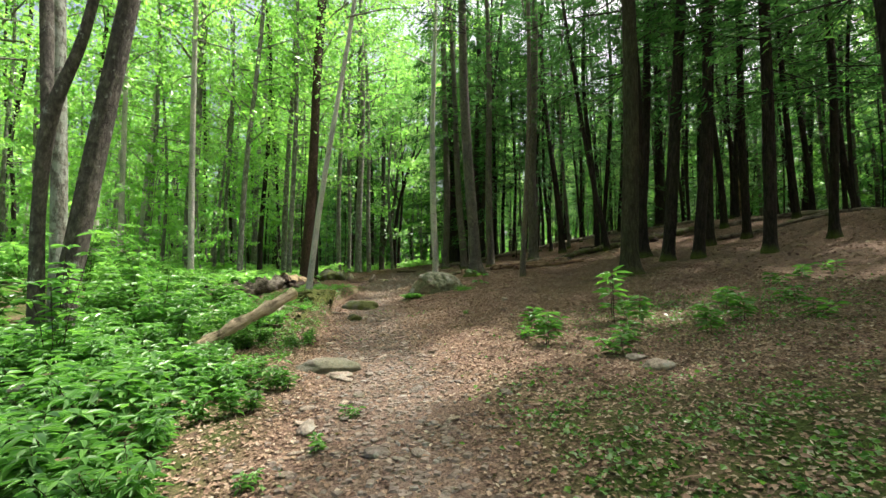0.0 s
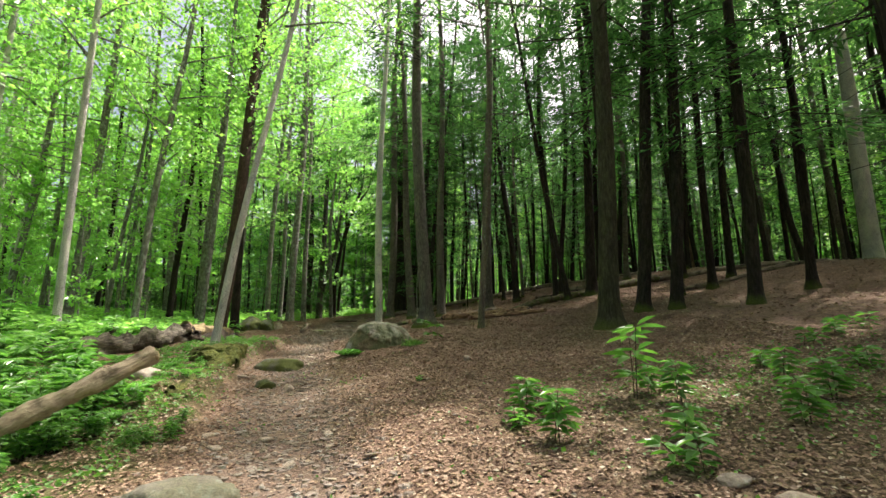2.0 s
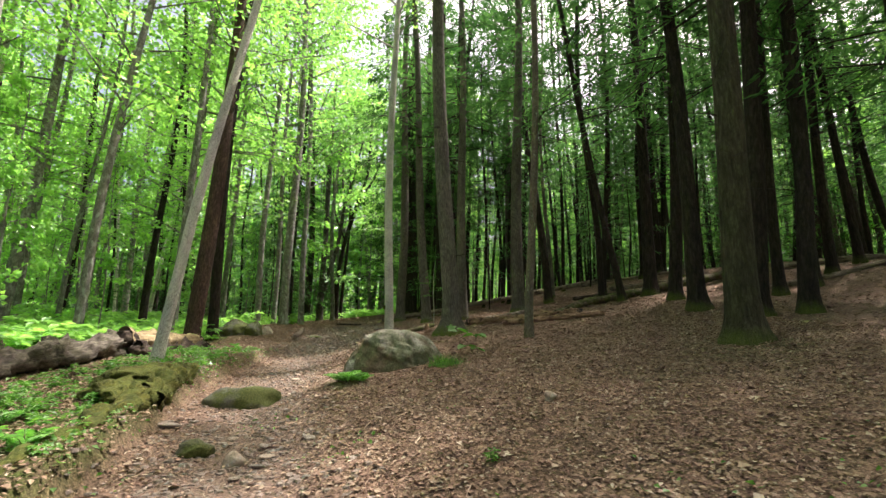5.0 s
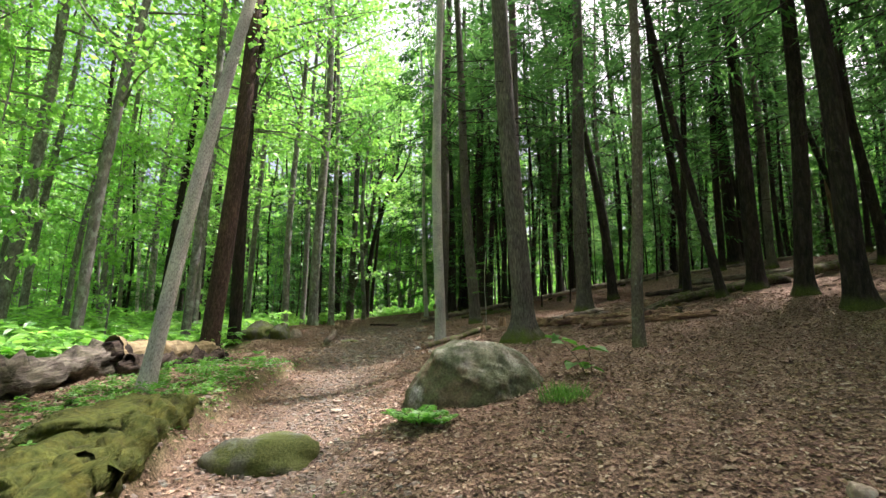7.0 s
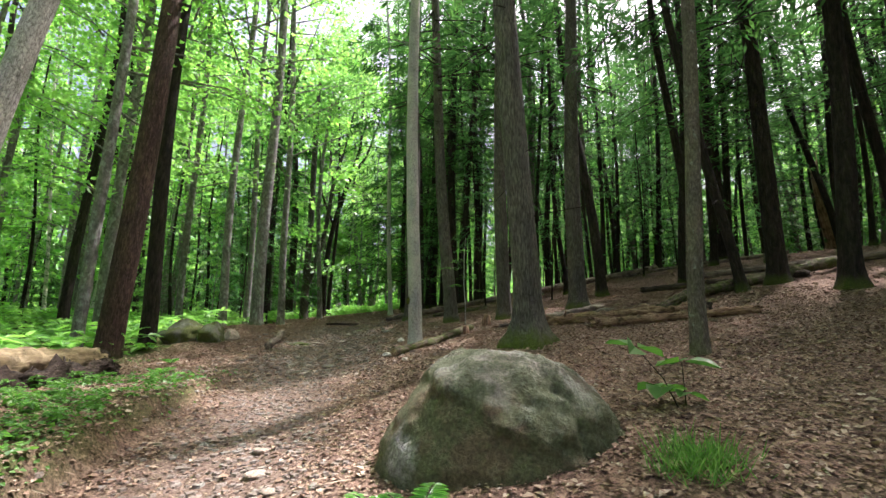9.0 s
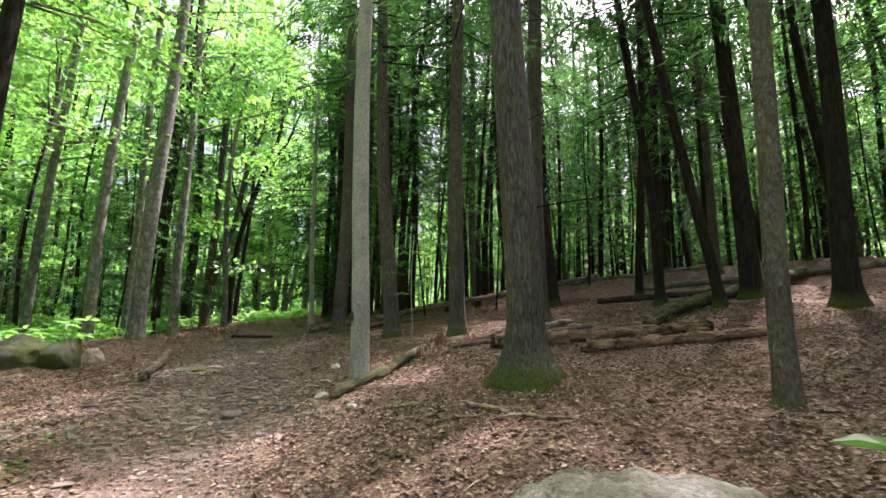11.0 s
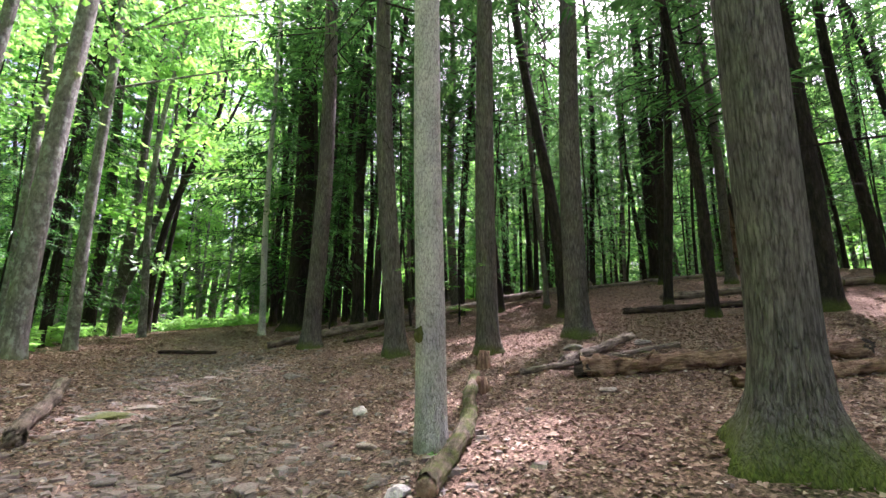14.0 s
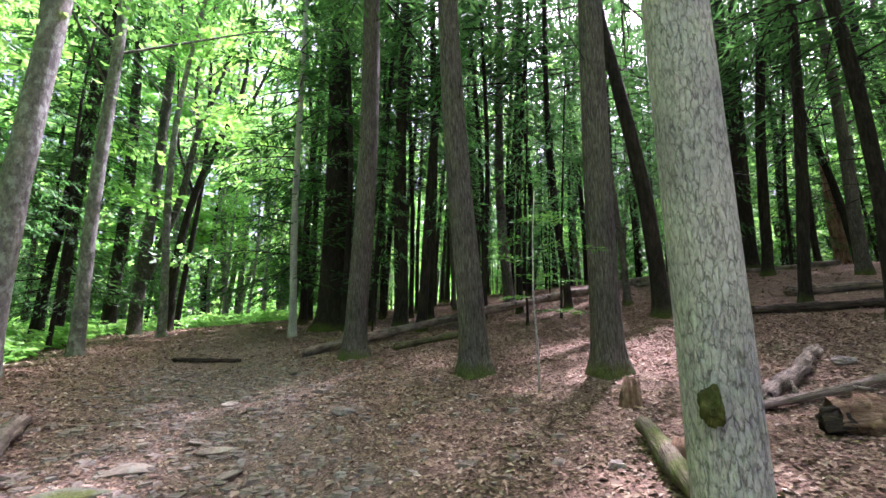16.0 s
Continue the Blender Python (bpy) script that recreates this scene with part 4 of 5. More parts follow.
wood_of_trees("hem", HEM_YOUNG, scatter(36, 15, 40, 16, 44, 1.8, lambda x, y: x + y > 40, 25, list(TAKEN)), (0.10, 0.16), 840, 6.0, 11.0, bark_mats=(BARK_DARK,), label="young hemlock with flat green sprays under the tall trees")
wood_of_trees("hem", HEM_LOW, scatter(7, 0.8, 6, 36, 47, 1.6, off_path, 16, TAKEN), (0.14, 0.3), 690, 10, 17, bark_mats=(BARK_DARK,))


joined_woods("far_hemlocks", HEM_FAR, FAR_SPOTS[::4], 460, 17.0, 23.0, "far dark hemlocks behind the nearer trees", BARK_DARK, LEAF_HEMLOCK)
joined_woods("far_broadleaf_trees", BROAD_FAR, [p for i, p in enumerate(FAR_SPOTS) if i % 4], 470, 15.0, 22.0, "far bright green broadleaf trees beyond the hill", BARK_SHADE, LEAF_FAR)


def build_far_woods():
    rng = np.random.default_rng(9)
    n = 46000
    r, a = rng.uniform(66, 110, n), np.where(rng.random(n) < 0.6, rng.uniform(0.1, 2.7, n), rng.uniform(0, TAU, n))
    x, y = r * np.cos(a), 20 + r * np.sin(a)
    tall = 21 + 5 * np.sin(a * 23) + 3 * np.sin(a * 51 + 1)
    z = land(x, y) + tall * rng.uniform(0, 1, n) ** 1.25
    v, f = leaves(np.stack([x, y, z], -1), unit(n, rng), np.array([0, 0, 1.0]) + rng.normal(0, 0.6, (n, 3)), 1.3, 0.9)
    tagged(new("far_woods", mesh_from("far_woods", v, f, LEAF_FAR, False)), "distant green wall of leafy woodland", "woods", kind="stuff")


build_far_woods()


# ---------- stones ----------
def rock_mesh(name, size, seed, mat, facets=11, subdiv=4, rough=0.16, flat=0.0):
    """A weathered stone: a ball cut by random planes, then roughened; the bottom sits at z = 0."""
    rng = np.random.default_rng(seed)
    bm = bmesh.new()
    bmesh.ops.create_icosphere(bm, subdivisions=subdiv, radius=1.0)
    cuts = [(Vector(v), rng.uniform(0.55, 0.85)) for v in unit(facets, rng)]
    if flat:
        cuts.append((Vector((0.05, 0.1, 1.0)).normalized(), flat))
    shift = Vector(rng.uniform(-50, 50, 3))
    for v in bm.verts:
        for nrm, d in cuts:
            over = v.co.dot(nrm) - d
            if over > 0:
                v.co -= nrm * over * 0.88
        w = noise.noise(v.co * 1.7 + shift) + 0.5 * noise.noise(v.co * 4.1 + shift) + 0.3 * noise.noise(v.co * 9.0 + shift)
        v.co *= 1 + rough * w
    for v in bm.verts:
        v.co.x, v.co.y, v.co.z = v.co.x * size[0] / 2, v.co.y * size[1] / 2, v.co.z * size[2] / 2
    me = bpy.data.meshes.new(name)
    bm.to_mesh(me)
    bm.free()
    me.polygons.foreach_set("use_smooth", [True] * len(me.polygons))
    me.materials.append(mat)
    return me


def stone(name, x, y, size, seed, mat, label, category="stone", sink=0.35, turn=0.0, **kw):
    ob = new(name, rock_mesh(name, size, seed, mat, **kw))
    ob.matrix_basis = Matrix.Translation((x, y, ground_at(x, y) + size[2] * (0.5 - sink))) @ pose(0, 0, 0, 0, 0, turn)
    return tagged(ob, label, category)


def build_boulder():
    rng = np.random.default_rng(5)
    bm = bmesh.new()
    bmesh.ops.create_icosphere(bm, subdivisions=6, radius=1.0)
    cuts = [(Vector((0.05, -0.05, 1.0)), 0.60), (Vector((-0.7, -0.12, 0.8)), 0.74), (Vector((0.8, -0.2, 0.8)), 0.80), (Vector((0.1, -0.9, 0.35)), 0.72),
            (Vector((-0.9, 0.2, 0.3)), 0.82), (Vector((0.2, 0.9, 0.4)), 0.8), (Vector((0.6, -0.8, 0.1)), 0.86)]
    cuts = [(n.normalized(), d) for n, d in cuts]
    for v in bm.verts:
        for n, d in cuts:
            over = v.co.dot(n) - d
            if over > 0:
                v.co -= n * over * 0.36
        c = v.co
        # a fissure that runs down the east shoulder
        line = (c.x * 0.75 + c.y * 0.25 - 0.18) + 0.10 * noise.noise(c * 3.0) + 0.35 * (c.z - 0.35)
        crack = math.exp(-(line / 0.035) ** 2) * float(smooth(-0.1, 0.15, c.x)) * float(smooth(0.0, 0.2, c.z))
        w = 0.09 * noise.noise(c * 1.6 + Vector((3, 1, 7))) + 0.06 * noise.noise(c * 4.0) + 0.04 * noise.noise(c * 9.0) + 0.014 * noise.noise(c * 24.0)
        cap = float(smooth(-0.02, 0.03, c.z + 0.42 * c.x - 0.33 + 0.16 * noise.noise(c * 2.6)))
        v.co *= 1 + w * (0.5 + 0.6 * cap) + 0.045 * cap - 0.06 * crack
    for v in bm.verts:
        v.co.x, v.co.y, v.co.z = v.co.x * 0.94, v.co.y * 0.92, v.co.z * 0.90
    me = bpy.data.meshes.new("boulder")
    bm.to_mesh(me)
    bm.free()
    me.polygons.foreach_set("use_smooth", [True] * len(me.polygons))
    me.materials.append(BOULDER)
    ob = new("boulder", me)
    ob.matrix_basis = Matrix.Translation((-0.22, 14.85, 1.08)) @ pose(0, 0, 0, 0, 3, -8)
    tagged(ob, "large grey boulder with moss stains beside the path", "boulder")


build_boulder()
stone("flat_rock", -2.50, 13.55, (1.14, 0.85, 0.60), 31, STONE_MOSS, "low rounded rock furred with moss in the path", "rock", 0.5, 5, facets=1, subdiv=4, rough=0.12, flat=0.75)
stone("flat_rock", -1.62, 6.35, (0.9, 0.66, 0.28), 32, STONE_SLAB, "low mossy slab sunk in the path", "rock", 0.46, 20, facets=4, subdiv=4)
stone("flat_stone", -1.36, 5.95, (0.34, 0.20, 0.12), 33, STONE, "flat tan stone beside a low slab", "stone", 0.3, 10)
stone("stone", -0.52, 3.48, (0.22, 0.15, 0.10), 34, STONE, "flat dark grey stone on the path", "stone", 0.3)
stone("stone", -1.18, 3.95, (0.20, 0.30, 0.14), 35, STONE, "blocky grey stone on the path", "stone", 0.3, 20)
stone("stone", 2.36, 4.95, (0.36, 0.24, 0.16), 36, STONE, "light grey stone among low herbs", "stone", 0.35)
stone("stone", 2.30, 5.35, (0.26, 0.16, 0.10), 37, STONE, "light grey stone among low herbs", "stone", 0.35)
stone("mossy_stone", -2.2, 11.15, (0.42, 0.30, 0.24), 38, STONE_MOSS, "rounded mossy stone at the path's edge", "stone", 0.35)
stone("mossy_stone", -1.75, 10.85, (0.22, 0.2, 0.2), 39, STONE, "round grey stone on the path", "stone", 0.3)
stone("pale_stone", 1.55, 11.4, (0.18, 0.12, 0.16), 40, STONE, "small pale standing stone in the leaves", "stone", 0.25)
stone("pale_stone", -0.56, 22.06, (0.20, 0.15, 0.12), 41, STONE_PALE, "small white stone on the reddish litter", "stone", 0.25)
stone("rock", -6.6, 25.4, (1.3, 1.1, 0.95), 42, STONE_MOSS, "mossy lichened rock at the wood's edge", "rock", 0.35, 15)
stone("rock", -5.3, 25.3, (0.45, 0.4, 0.5), 43, STONE, "whitish lichened rock beside a mossy one", "rock", 0.32, 60)
stone("mossy_rock", -5.8, 25.2, (1.2, 0.9, 0.85), 44, STONE_MOSS, "moss-covered rock at the wood's edge", "rock", 0.35, 100)
stone("slab", 3.9, 23.3, (0.5, 0.3, 0.14), 45, STONE, "flat pale stone near a pine's foot", "stone", 0.3)
stone("slab", 4.9, 22.6, (0.45, 0.3, 0.12), 46, STONE, "flat pale stone on the slope", "stone", 0.3)
stone("slab", 2.1, 20.9, (0.24, 0.17, 0.08), 47, STONE, "flat pale stone on the slope", "stone", 0.3)
stone("rock", -3.3, 4.2, (1.0, 0.7, 0.5), 48, STONE_MOSS, "grey rock half hidden in undergrowth", "rock", 0.35, 30)
stone("rock", -4.2, 4.8, (0.9, 0.8, 0.55), 49, STONE_MOSS, "grey rock half hidden in undergrowth", "rock", 0.35, 80)
stone("rock", -3.9, 10.1, (0.6, 0.5, 0.4), 50, STONE, "grey rock on the fern bank", "rock", 0.35, 10)

stone("stone", -0.95, 20.0, (0.20, 0.15, 0.10), 51, STONE_PALE, "pale rounded stone beside a mossy branch log", "stone", 0.3)
stone("stone", -0.66, 19.2, (0.15, 0.20, 0.09), 52, STONE_PALE, "pale flat stone on the litter", "stone", 0.3)
stone("stone", -0.85, 24.9, (0.34, 0.2, 0.12), 53, STONE, "flat brownish stone on the path", "stone", 0.3)
stone("slab", -2.85, 24.6, (0.55, 0.34, 0.10), 54, STONE, "broad flat shale slab on the stony path", "stone", 0.35, 20)
stone("slab", -3.15, 24.0, (0.7, 0.36, 0.12), 55, STONE_MOSS, "broad flat shale slab on the stony path", "stone", 0.35, 10)
stone("slab", -2.1, 24.9, (0.42, 0.24, 0.10), 56, STONE, "broad flat shale slab on the stony path", "stone", 0.35, 5)

PEBBLES = [rock_mesh("trail_stone", (1.0, rng_w, rng_h), 60 + i, STONE, facets=7, subdiv=2, rough=0.12, flat=0.6) for i, (rng_w, rng_h) in
           enumerate(((0.7, 0.34), (0.55, 0.3), (0.8, 0.4), (0.62, 0.22), (0.75, 0.28), (0.5, 0.42), (0.66, 0.2), (0.85, 0.3)))]


def build_trail_stones():
    rng = np.random.default_rng(17)
    k = 0
    while k < 290:
        y = rng.choice((rng.uniform(2.0, 13), rng.uniform(19.5, 29), rng.uniform(13, 20)), p=(0.45, 0.47, 0.08))
        x = float(trail_x(y)) + rng.normal(0.05, 0.55 if y < 18 else 0.9)
        if any((x - a) ** 2 + (y - b) ** 2 < r * r for a, b, r in ((-0.33, 14.75, 1.3), (-2.48, 13.45, 0.8), (-1.62, 6.35, 0.5), (-0.38, 20.65, 0.4))):
            continue
        s = 0.06 + 0.16 * rng.random() ** 2.0 + (0.10 if rng.random() < 0.08 else 0)
        s *= 1.25 if y > 19 else 1.0
        me = PEBBLES[k % len(PEBBLES)]
        ob = new("trail_stone", me)
        ob.matrix_basis = Matrix.Translation((x, y, ground_at(x, y) + 0.07 * s)) @ pose(0, 0, 0, rng.normal(0, 8), rng.normal(0, 8), rng.uniform(0, 360)) @ Matrix.Diagonal((s, s, s * 0.75, 1))
        tagged(ob, "small flat grey shale stone lying on the path", "stone", "stones on the path")
        k += 1


build_trail_stones()


def build_gravel():
    r = np.random.default_rng(19)
    n = 6500
    v0, f0 = [], []
    cube = np.array([(-1, -1, -0.3), (1, -0.8, -0.3), (0.9, 1, -0.3), (-0.8, 0.9, -0.3), (-0.7, -0.8, 0.35), (0.8, -0.6, 0.3), (0.6, 0.7, 0.4), (-0.6, 0.6, 0.3)])
    quads = np.array([(0, 3, 2, 1), (4, 5, 6, 7), (0, 1, 5, 4), (1, 2, 6, 5), (2, 3, 7, 6), (3, 0, 4, 7)])
    for i in range(n):
        y = r.uniform(1.6, 30)
        x = float(trail_x(y)) + r.normal(0, 0.55 if y < 18 else 1.1)
        s, a = r.uniform(0.012, 0.04) * (1.0 + (y > 19) * 1.2 * r.random()), r.uniform(0, TAU)
        c = cube * (1 + r.normal(0, 0.18, cube.shape)) * s
        v0.append(np.stack([c[:, 0] * math.cos(a) - c[:, 1] * math.sin(a) + x, c[:, 0] * math.sin(a) + c[:, 1] * math.cos(a) + y, c[:, 2] + ground_at(x, y) + 0.004], -1))
        f0.append(quads + 8 * i)
    tagged(new("gravel", mesh_from("gravel", np.concatenate(v0), np.concatenate(f0), CHIPS, False)), "small grey-brown shale chips strewn along the path", "gravel", kind="stuff")


build_gravel()


# ---------- fallen wood ----------
def fallen(name, a, b, r0, r1, mat, label, seed, sag=0.0, sides=14, stubs=0, wob=0.09, cut=True, bend=0.0, category="log", rest=True, end_mat=None):
    """A fallen log from a to b: (x, y, height of its underside over the ground)."""
    rng = np.random.default_rng(seed)
    n = 60
    k = np.linspace(0, 1, n)
    xs, ys = a[0] + (b[0] - a[0]) * k, a[1] + (b[1] - a[1]) * k
    side = np.array([-(b[1] - a[1]), b[0] - a[0]])
    side = side / np.linalg.norm(side)
    bow = bend * np.sin(k * math.pi) + 0.03 * np.sin(k * 9 + seed)
    xs, ys = xs + side[0] * bow, ys + side[1] * bow
    r = (r0 + (r1 - r0) * k) * (1 + 0.05 * np.sin(k * 23 + seed))
    z0, z1 = ground_at(xs[0], ys[0]) + a[2] + r0, ground_at(xs[-1], ys[-1]) + b[2] + r1
    zs = z0 + (z1 - z0) * k - sag * np.sin(k * math.pi)
    if rest:
        zs = np.maximum(zs, land(xs, ys) + r * 0.55)
    pts = np.stack([xs, ys, zs], -1)
    ob = new(name)
    o = Vector(pts[0])
    d = (Vector(pts[-1]) - o).normalized()
    m = Matrix.Translation(o) @ d.to_track_quat("Z", "Y").to_matrix().to_4x4()
    ob.matrix_basis = m
    tagged(ob, label, category)
    inv = np.array(m.inverted())
    loc = pts @ inv[:3, :3].T + inv[:3, 3]
    v, f = tube(loc, r, sides, wob, seed, cap=False)
    rad = np.repeat(r, sides)
    knob = np.array([noise.noise(Vector(p) * (1.2 / r0)) + 0.6 * noise.noise(Vector((p[0] * 3, p[1] * 3, p[2] * 0.8)) * (1.6 / r0)) for p in v])
    axis_pts = np.repeat(loc, sides, axis=0)
    v = axis_pts + (v - axis_pts) * (1 + 2.6 * wob * knob)[:, None] + rng.normal(0, 0.002, v.shape)
    child("bark", mesh_from("bark", v, f, mat), ob)
    for i, (p, rr) in enumerate(((loc[0], r[0]), (loc[-1], r[-1]))):
        bm = bmesh.new()
        bmesh.ops.create_cone(bm, cap_ends=True, segments=sides, radius1=rr * 0.98, radius2=rr * 0.7, depth=0.05 if cut else rr * 1.4)
        for q in bm.verts:
            q.co.z *= -1 if i == 0 else 1
            q.co += Vector(p) + Vector(rng.normal(0, 0.004 if cut else 0.02, 3))
        part("broken_end", bm, end_mat or (CUT if cut else mat), ob)
    for s in range(stubs):
        q = rng.uniform(0.08, 0.92)
        p = np.array([np.interp(q, k, loc[:, i]) for i in range(3)])
        az = rng.uniform(0, TAU)
        dr = np.array([math.cos(az), math.sin(az), rng.uniform(0.2, 0.8)])
        L = rng.uniform(0.12, 0.35)
        v, f = tube(np.stack([p, p + dr * L * 0.5, p + dr * L]), (0.03, 0.022, 0.012), 6)
        child("branch_stub", mesh_from("branch_stub", v, f, mat), ob)
    return ob


fallen("fallen_log", (-6.15, 11.6, 0.0), (-5.98, 17.0, 0.02), 0.19, 0.22, WOOD_BARK, "long grey fallen trunk with flaking bark and stubs", 1, stubs=7, wob=0.22, sides=20, cut=False, bend=-0.15)
fallen("fallen_log", (-5.85, 16.4, 0.14), (-5.75, 19.7, 0.12), 0.21, 0.17, WOOD_TAN, "barkless tan log lying on darker dead wood", 2, wob=0.08, cut=False, sides=22, end_mat=WOOD_DARK)
fallen("fallen_log", (-5.52, 16.2, 0.0), (-5.42, 19.6, 0.0), 0.13, 0.12, WOOD_DARK, "black rotten wood under a tan log", 25, stubs=5, wob=0.3, sides=18, cut=False)
snapped = base_at("stump", -6.69, 14.34, "black snapped stub standing by a fallen trunk", "stump", rot=pose(0, 0, 0, 0, -6, 0))
sv, sf = tube([(0, 0, -0.1), (0.02, 0, 0.05), (0.0, 0, 0.22), (0.02, 0, 0.44), (0.01, 0, 0.5)], (0.2, 0.16, 0.1, 0.1, 0.07), 12, 0.12, 8)
child("bark", mesh_from("bark", sv, sf, WOOD_DARK), snapped)
fallen("fallen_log", (-7.6, 13.4, 0.05), (-5.9, 14.4, 0.0), 0.09, 0.07, WOOD_DARK, "dark rotten branch beside a fallen trunk", 3, stubs=3, cut=False)
fallen("propped_log", (-3.87, 6.78, 0.02), (-2.64, 7.92, 0.82), 0.09, 0.095, WOOD_BLEACHED, "pale barkless log sloping up out of undergrowth", 4, rest=False)
for i, (x, y, w, l, h, a) in enumerate(((-3.95, 13.45, 0.85, 1.7, 0.50, 6), (-3.62, 12.3, 0.6, 1.2, 0.34, 14))):
    stone("moss_mound", x, y, (w, l, h), 310 + i, MOSS, "low mound thick with green moss on the path's bank", "moss", 0.45, a, rough=0.32, facets=2, subdiv=5)
fallen("mossy_log", (-2.98, 9.3, -0.14), (-3.30, 12.5, -0.20), 0.11, 0.17, MOSS, "moss-furred rotten log edging the path's bank", 26, sides=20, wob=0.14, cut=False, rest=False)
fallen("mossy_log", (-3.25, 12.2, -0.20), (-3.66, 14.0, -0.20), 0.17, 0.2, MOSS, "moss-furred rotten log edging the path's bank", 27, sides=22, wob=0.14, cut=False, rest=False)
fallen("stick", (-3.76, 23.0, 0.0), (-4.0, 25.9, 0.05), 0.085, 0.08, WOOD_GREY, "short brown broken log on the path's edge", 6, cut=False)
fallen("stick", (-3.2, 31.2, 0), (-1.9, 30.6, 0), 0.05, 0.04, WOOD_DARK, "dark dead branch lying across the path", 7, cut=False, category="branch")
fallen("mossy_log", (-0.80, 19.8, 0.0), (1.20, 22.5, 0.03), 0.08, 0.075, WOOD_MOSS, "mossy pale branch log at the maple's foot", 8, bend=-0.10)
fallen("splinter", (0.42, 18.35, 0.0), (0.68, 17.75, 0.0), 0.018, 0.028, SPLIT, "pale split sliver of wood on the leaves", 9, sides=6, cut=False, category="wood")
fallen("splinter", (-0.25, 18.9, 0.0), (0.05, 18.75, 0.0), 0.015, 0.02, SPLIT, "pale split sliver of wood on the leaves", 10, sides=6, cut=False, category="wood")
# solid ends in dark wood stand in for the shade inside a hollow
fallen("rotten_log", (2.42, 21.65, 0.0), (5.6, 19.65, 0.0), 0.12, 0.10, WOOD_RED, "rotten reddish log broken on the slope", 11, stubs=3, sides=24, wob=0.19, cut=False, end_mat=WOOD_DARK)
fallen("rotten_log", (3.3, 20.05, 0.0), (5.9, 18.75, 0.0), 0.10, 0.07, WOOD_RED, "thin rotten reddish log beside a thicker one", 12, sides=20, wob=0.15, cut=False)
fallen("branch", (1.95, 22.35, 0.0), (4.7, 21.75, 0.08), 0.045, 0.04, WOOD_GREY, "grey bare branch lying over a rotten log", 13, stubs=2, cut=False, category="branch")
fallen("broken_log", (5.25, 20.65, 0.0), (7.0, 21.4, 0.12), 0.11, 0.13, WOOD_MOSS, "greenish crooked log sloping down the hill", 14, stubs=2, cut=False, bend=0.15)
fallen("broken_log", (7.1, 21.6, 0.05), (13.0, 22.6, 0.05), 0.14, 0.16, WOOD_MOSS, "grey fallen trunk lying along the slope", 15, cut=False)
fallen("dark_log", (7.9, 25.4, 0.0), (10.6, 21.9, 0.0), 0.09, 0.10, WOOD_DARK, "dark fallen trunk across the slope", 16, cut=False)
fallen("long_log", (-0.78, 29.4, 0.0), (12.0, 30.5, 0.0), 0.10, 0.14, WOOD_GREY, "long slim fallen trunk running up the slope", 17, bend=1.4)
fallen("mossy_log", (1.1, 28.7, 0.0), (3.3, 29.2, 0.0), 0.07, 0.08, WOOD_MOSS, "short mossy log beside a long one", 18, cut=False)
fallen("grey_log", (2.7, 22.3, 0.0), (5.0, 22.9, 0.05), 0.08, 0.07, WOOD_GREY, "thin grey log behind the pine", 19, cut=False)
fallen("far_log", (10.5, 30.5, 0.0), (15.5, 27.0, 0.0), 0.08, 0.10, WOOD_GREY, "grey fallen trunk along the hill's crest", 20, cut=False)
fallen("far_log", (12.0, 19.2, 0.0), (19.0, 17.2, 0.1), 0.09, 0.10, WOOD_GREY, "grey fallen trunk along the hill's crest", 21, cut=False)
fallen("far_log", (9.8, 25.6, 0.0), (17.2, 19.4, 0.0), 0.11, 0.13, WOOD_GREY, "long grey fallen trunk climbing to the crest", 24, cut=False)
fallen("stick", (1.8, 22.45, 0.0), (2.8, 22.3, 0.0), 0.04, 0.03, WOOD_RED, "small reddish dead branch on the litter", 23, cut=False, category="branch")
stub = base_at("stump", 0.95, 21.9, "small reddish broken stump in the litter", "stump")
sv, sf = tube([(0, 0, -0.1), (0, 0, 0.08), (0.01, 0, 0.2)], (0.10, 0.085, 0.06), 9, 0.15, 3)
child("bark", mesh_from("bark", sv, sf, WOOD_RED), stub)


# ---------- plants ----------
def broad_leaves(at, axis, up, length, width, droop=0.25):
    """Ovate leaves of two halves meeting at the midrib."""
    axis = axis / np.linalg.norm(axis, axis=1)[:, None]
    side = np.cross(up, axis)
    side /= np.linalg.norm(side, axis=1)[:, None] + 1e-9
    nrm = np.cross(axis, side)
    L, W = np.broadcast_to(length, len(at))[:, None], np.broadcast_to(width, len(at))[:, None]
    a1, a2, tip = at + axis * L * 0.28, at + axis * L * 0.66 - nrm * L * droop * 0.3, at + axis * L - nrm * L * droop
    v = np.stack([at, a1 + side * W * 0.5 + nrm * W * 0.12, a2 + side * W * 0.38 + nrm * W * 0.10, tip,
                  a2 - side * W * 0.38 + nrm * W * 0.10, a1 - side * W * 0.5 + nrm * W * 0.12], 1)
    i = np.arange(len(at)) * 6
    return v.reshape(-1, 3), np.concatenate([np.stack([i, i + 1, i + 2, i + 3], -1), np.stack([i, i + 3, i + 4, i + 5], -1)])


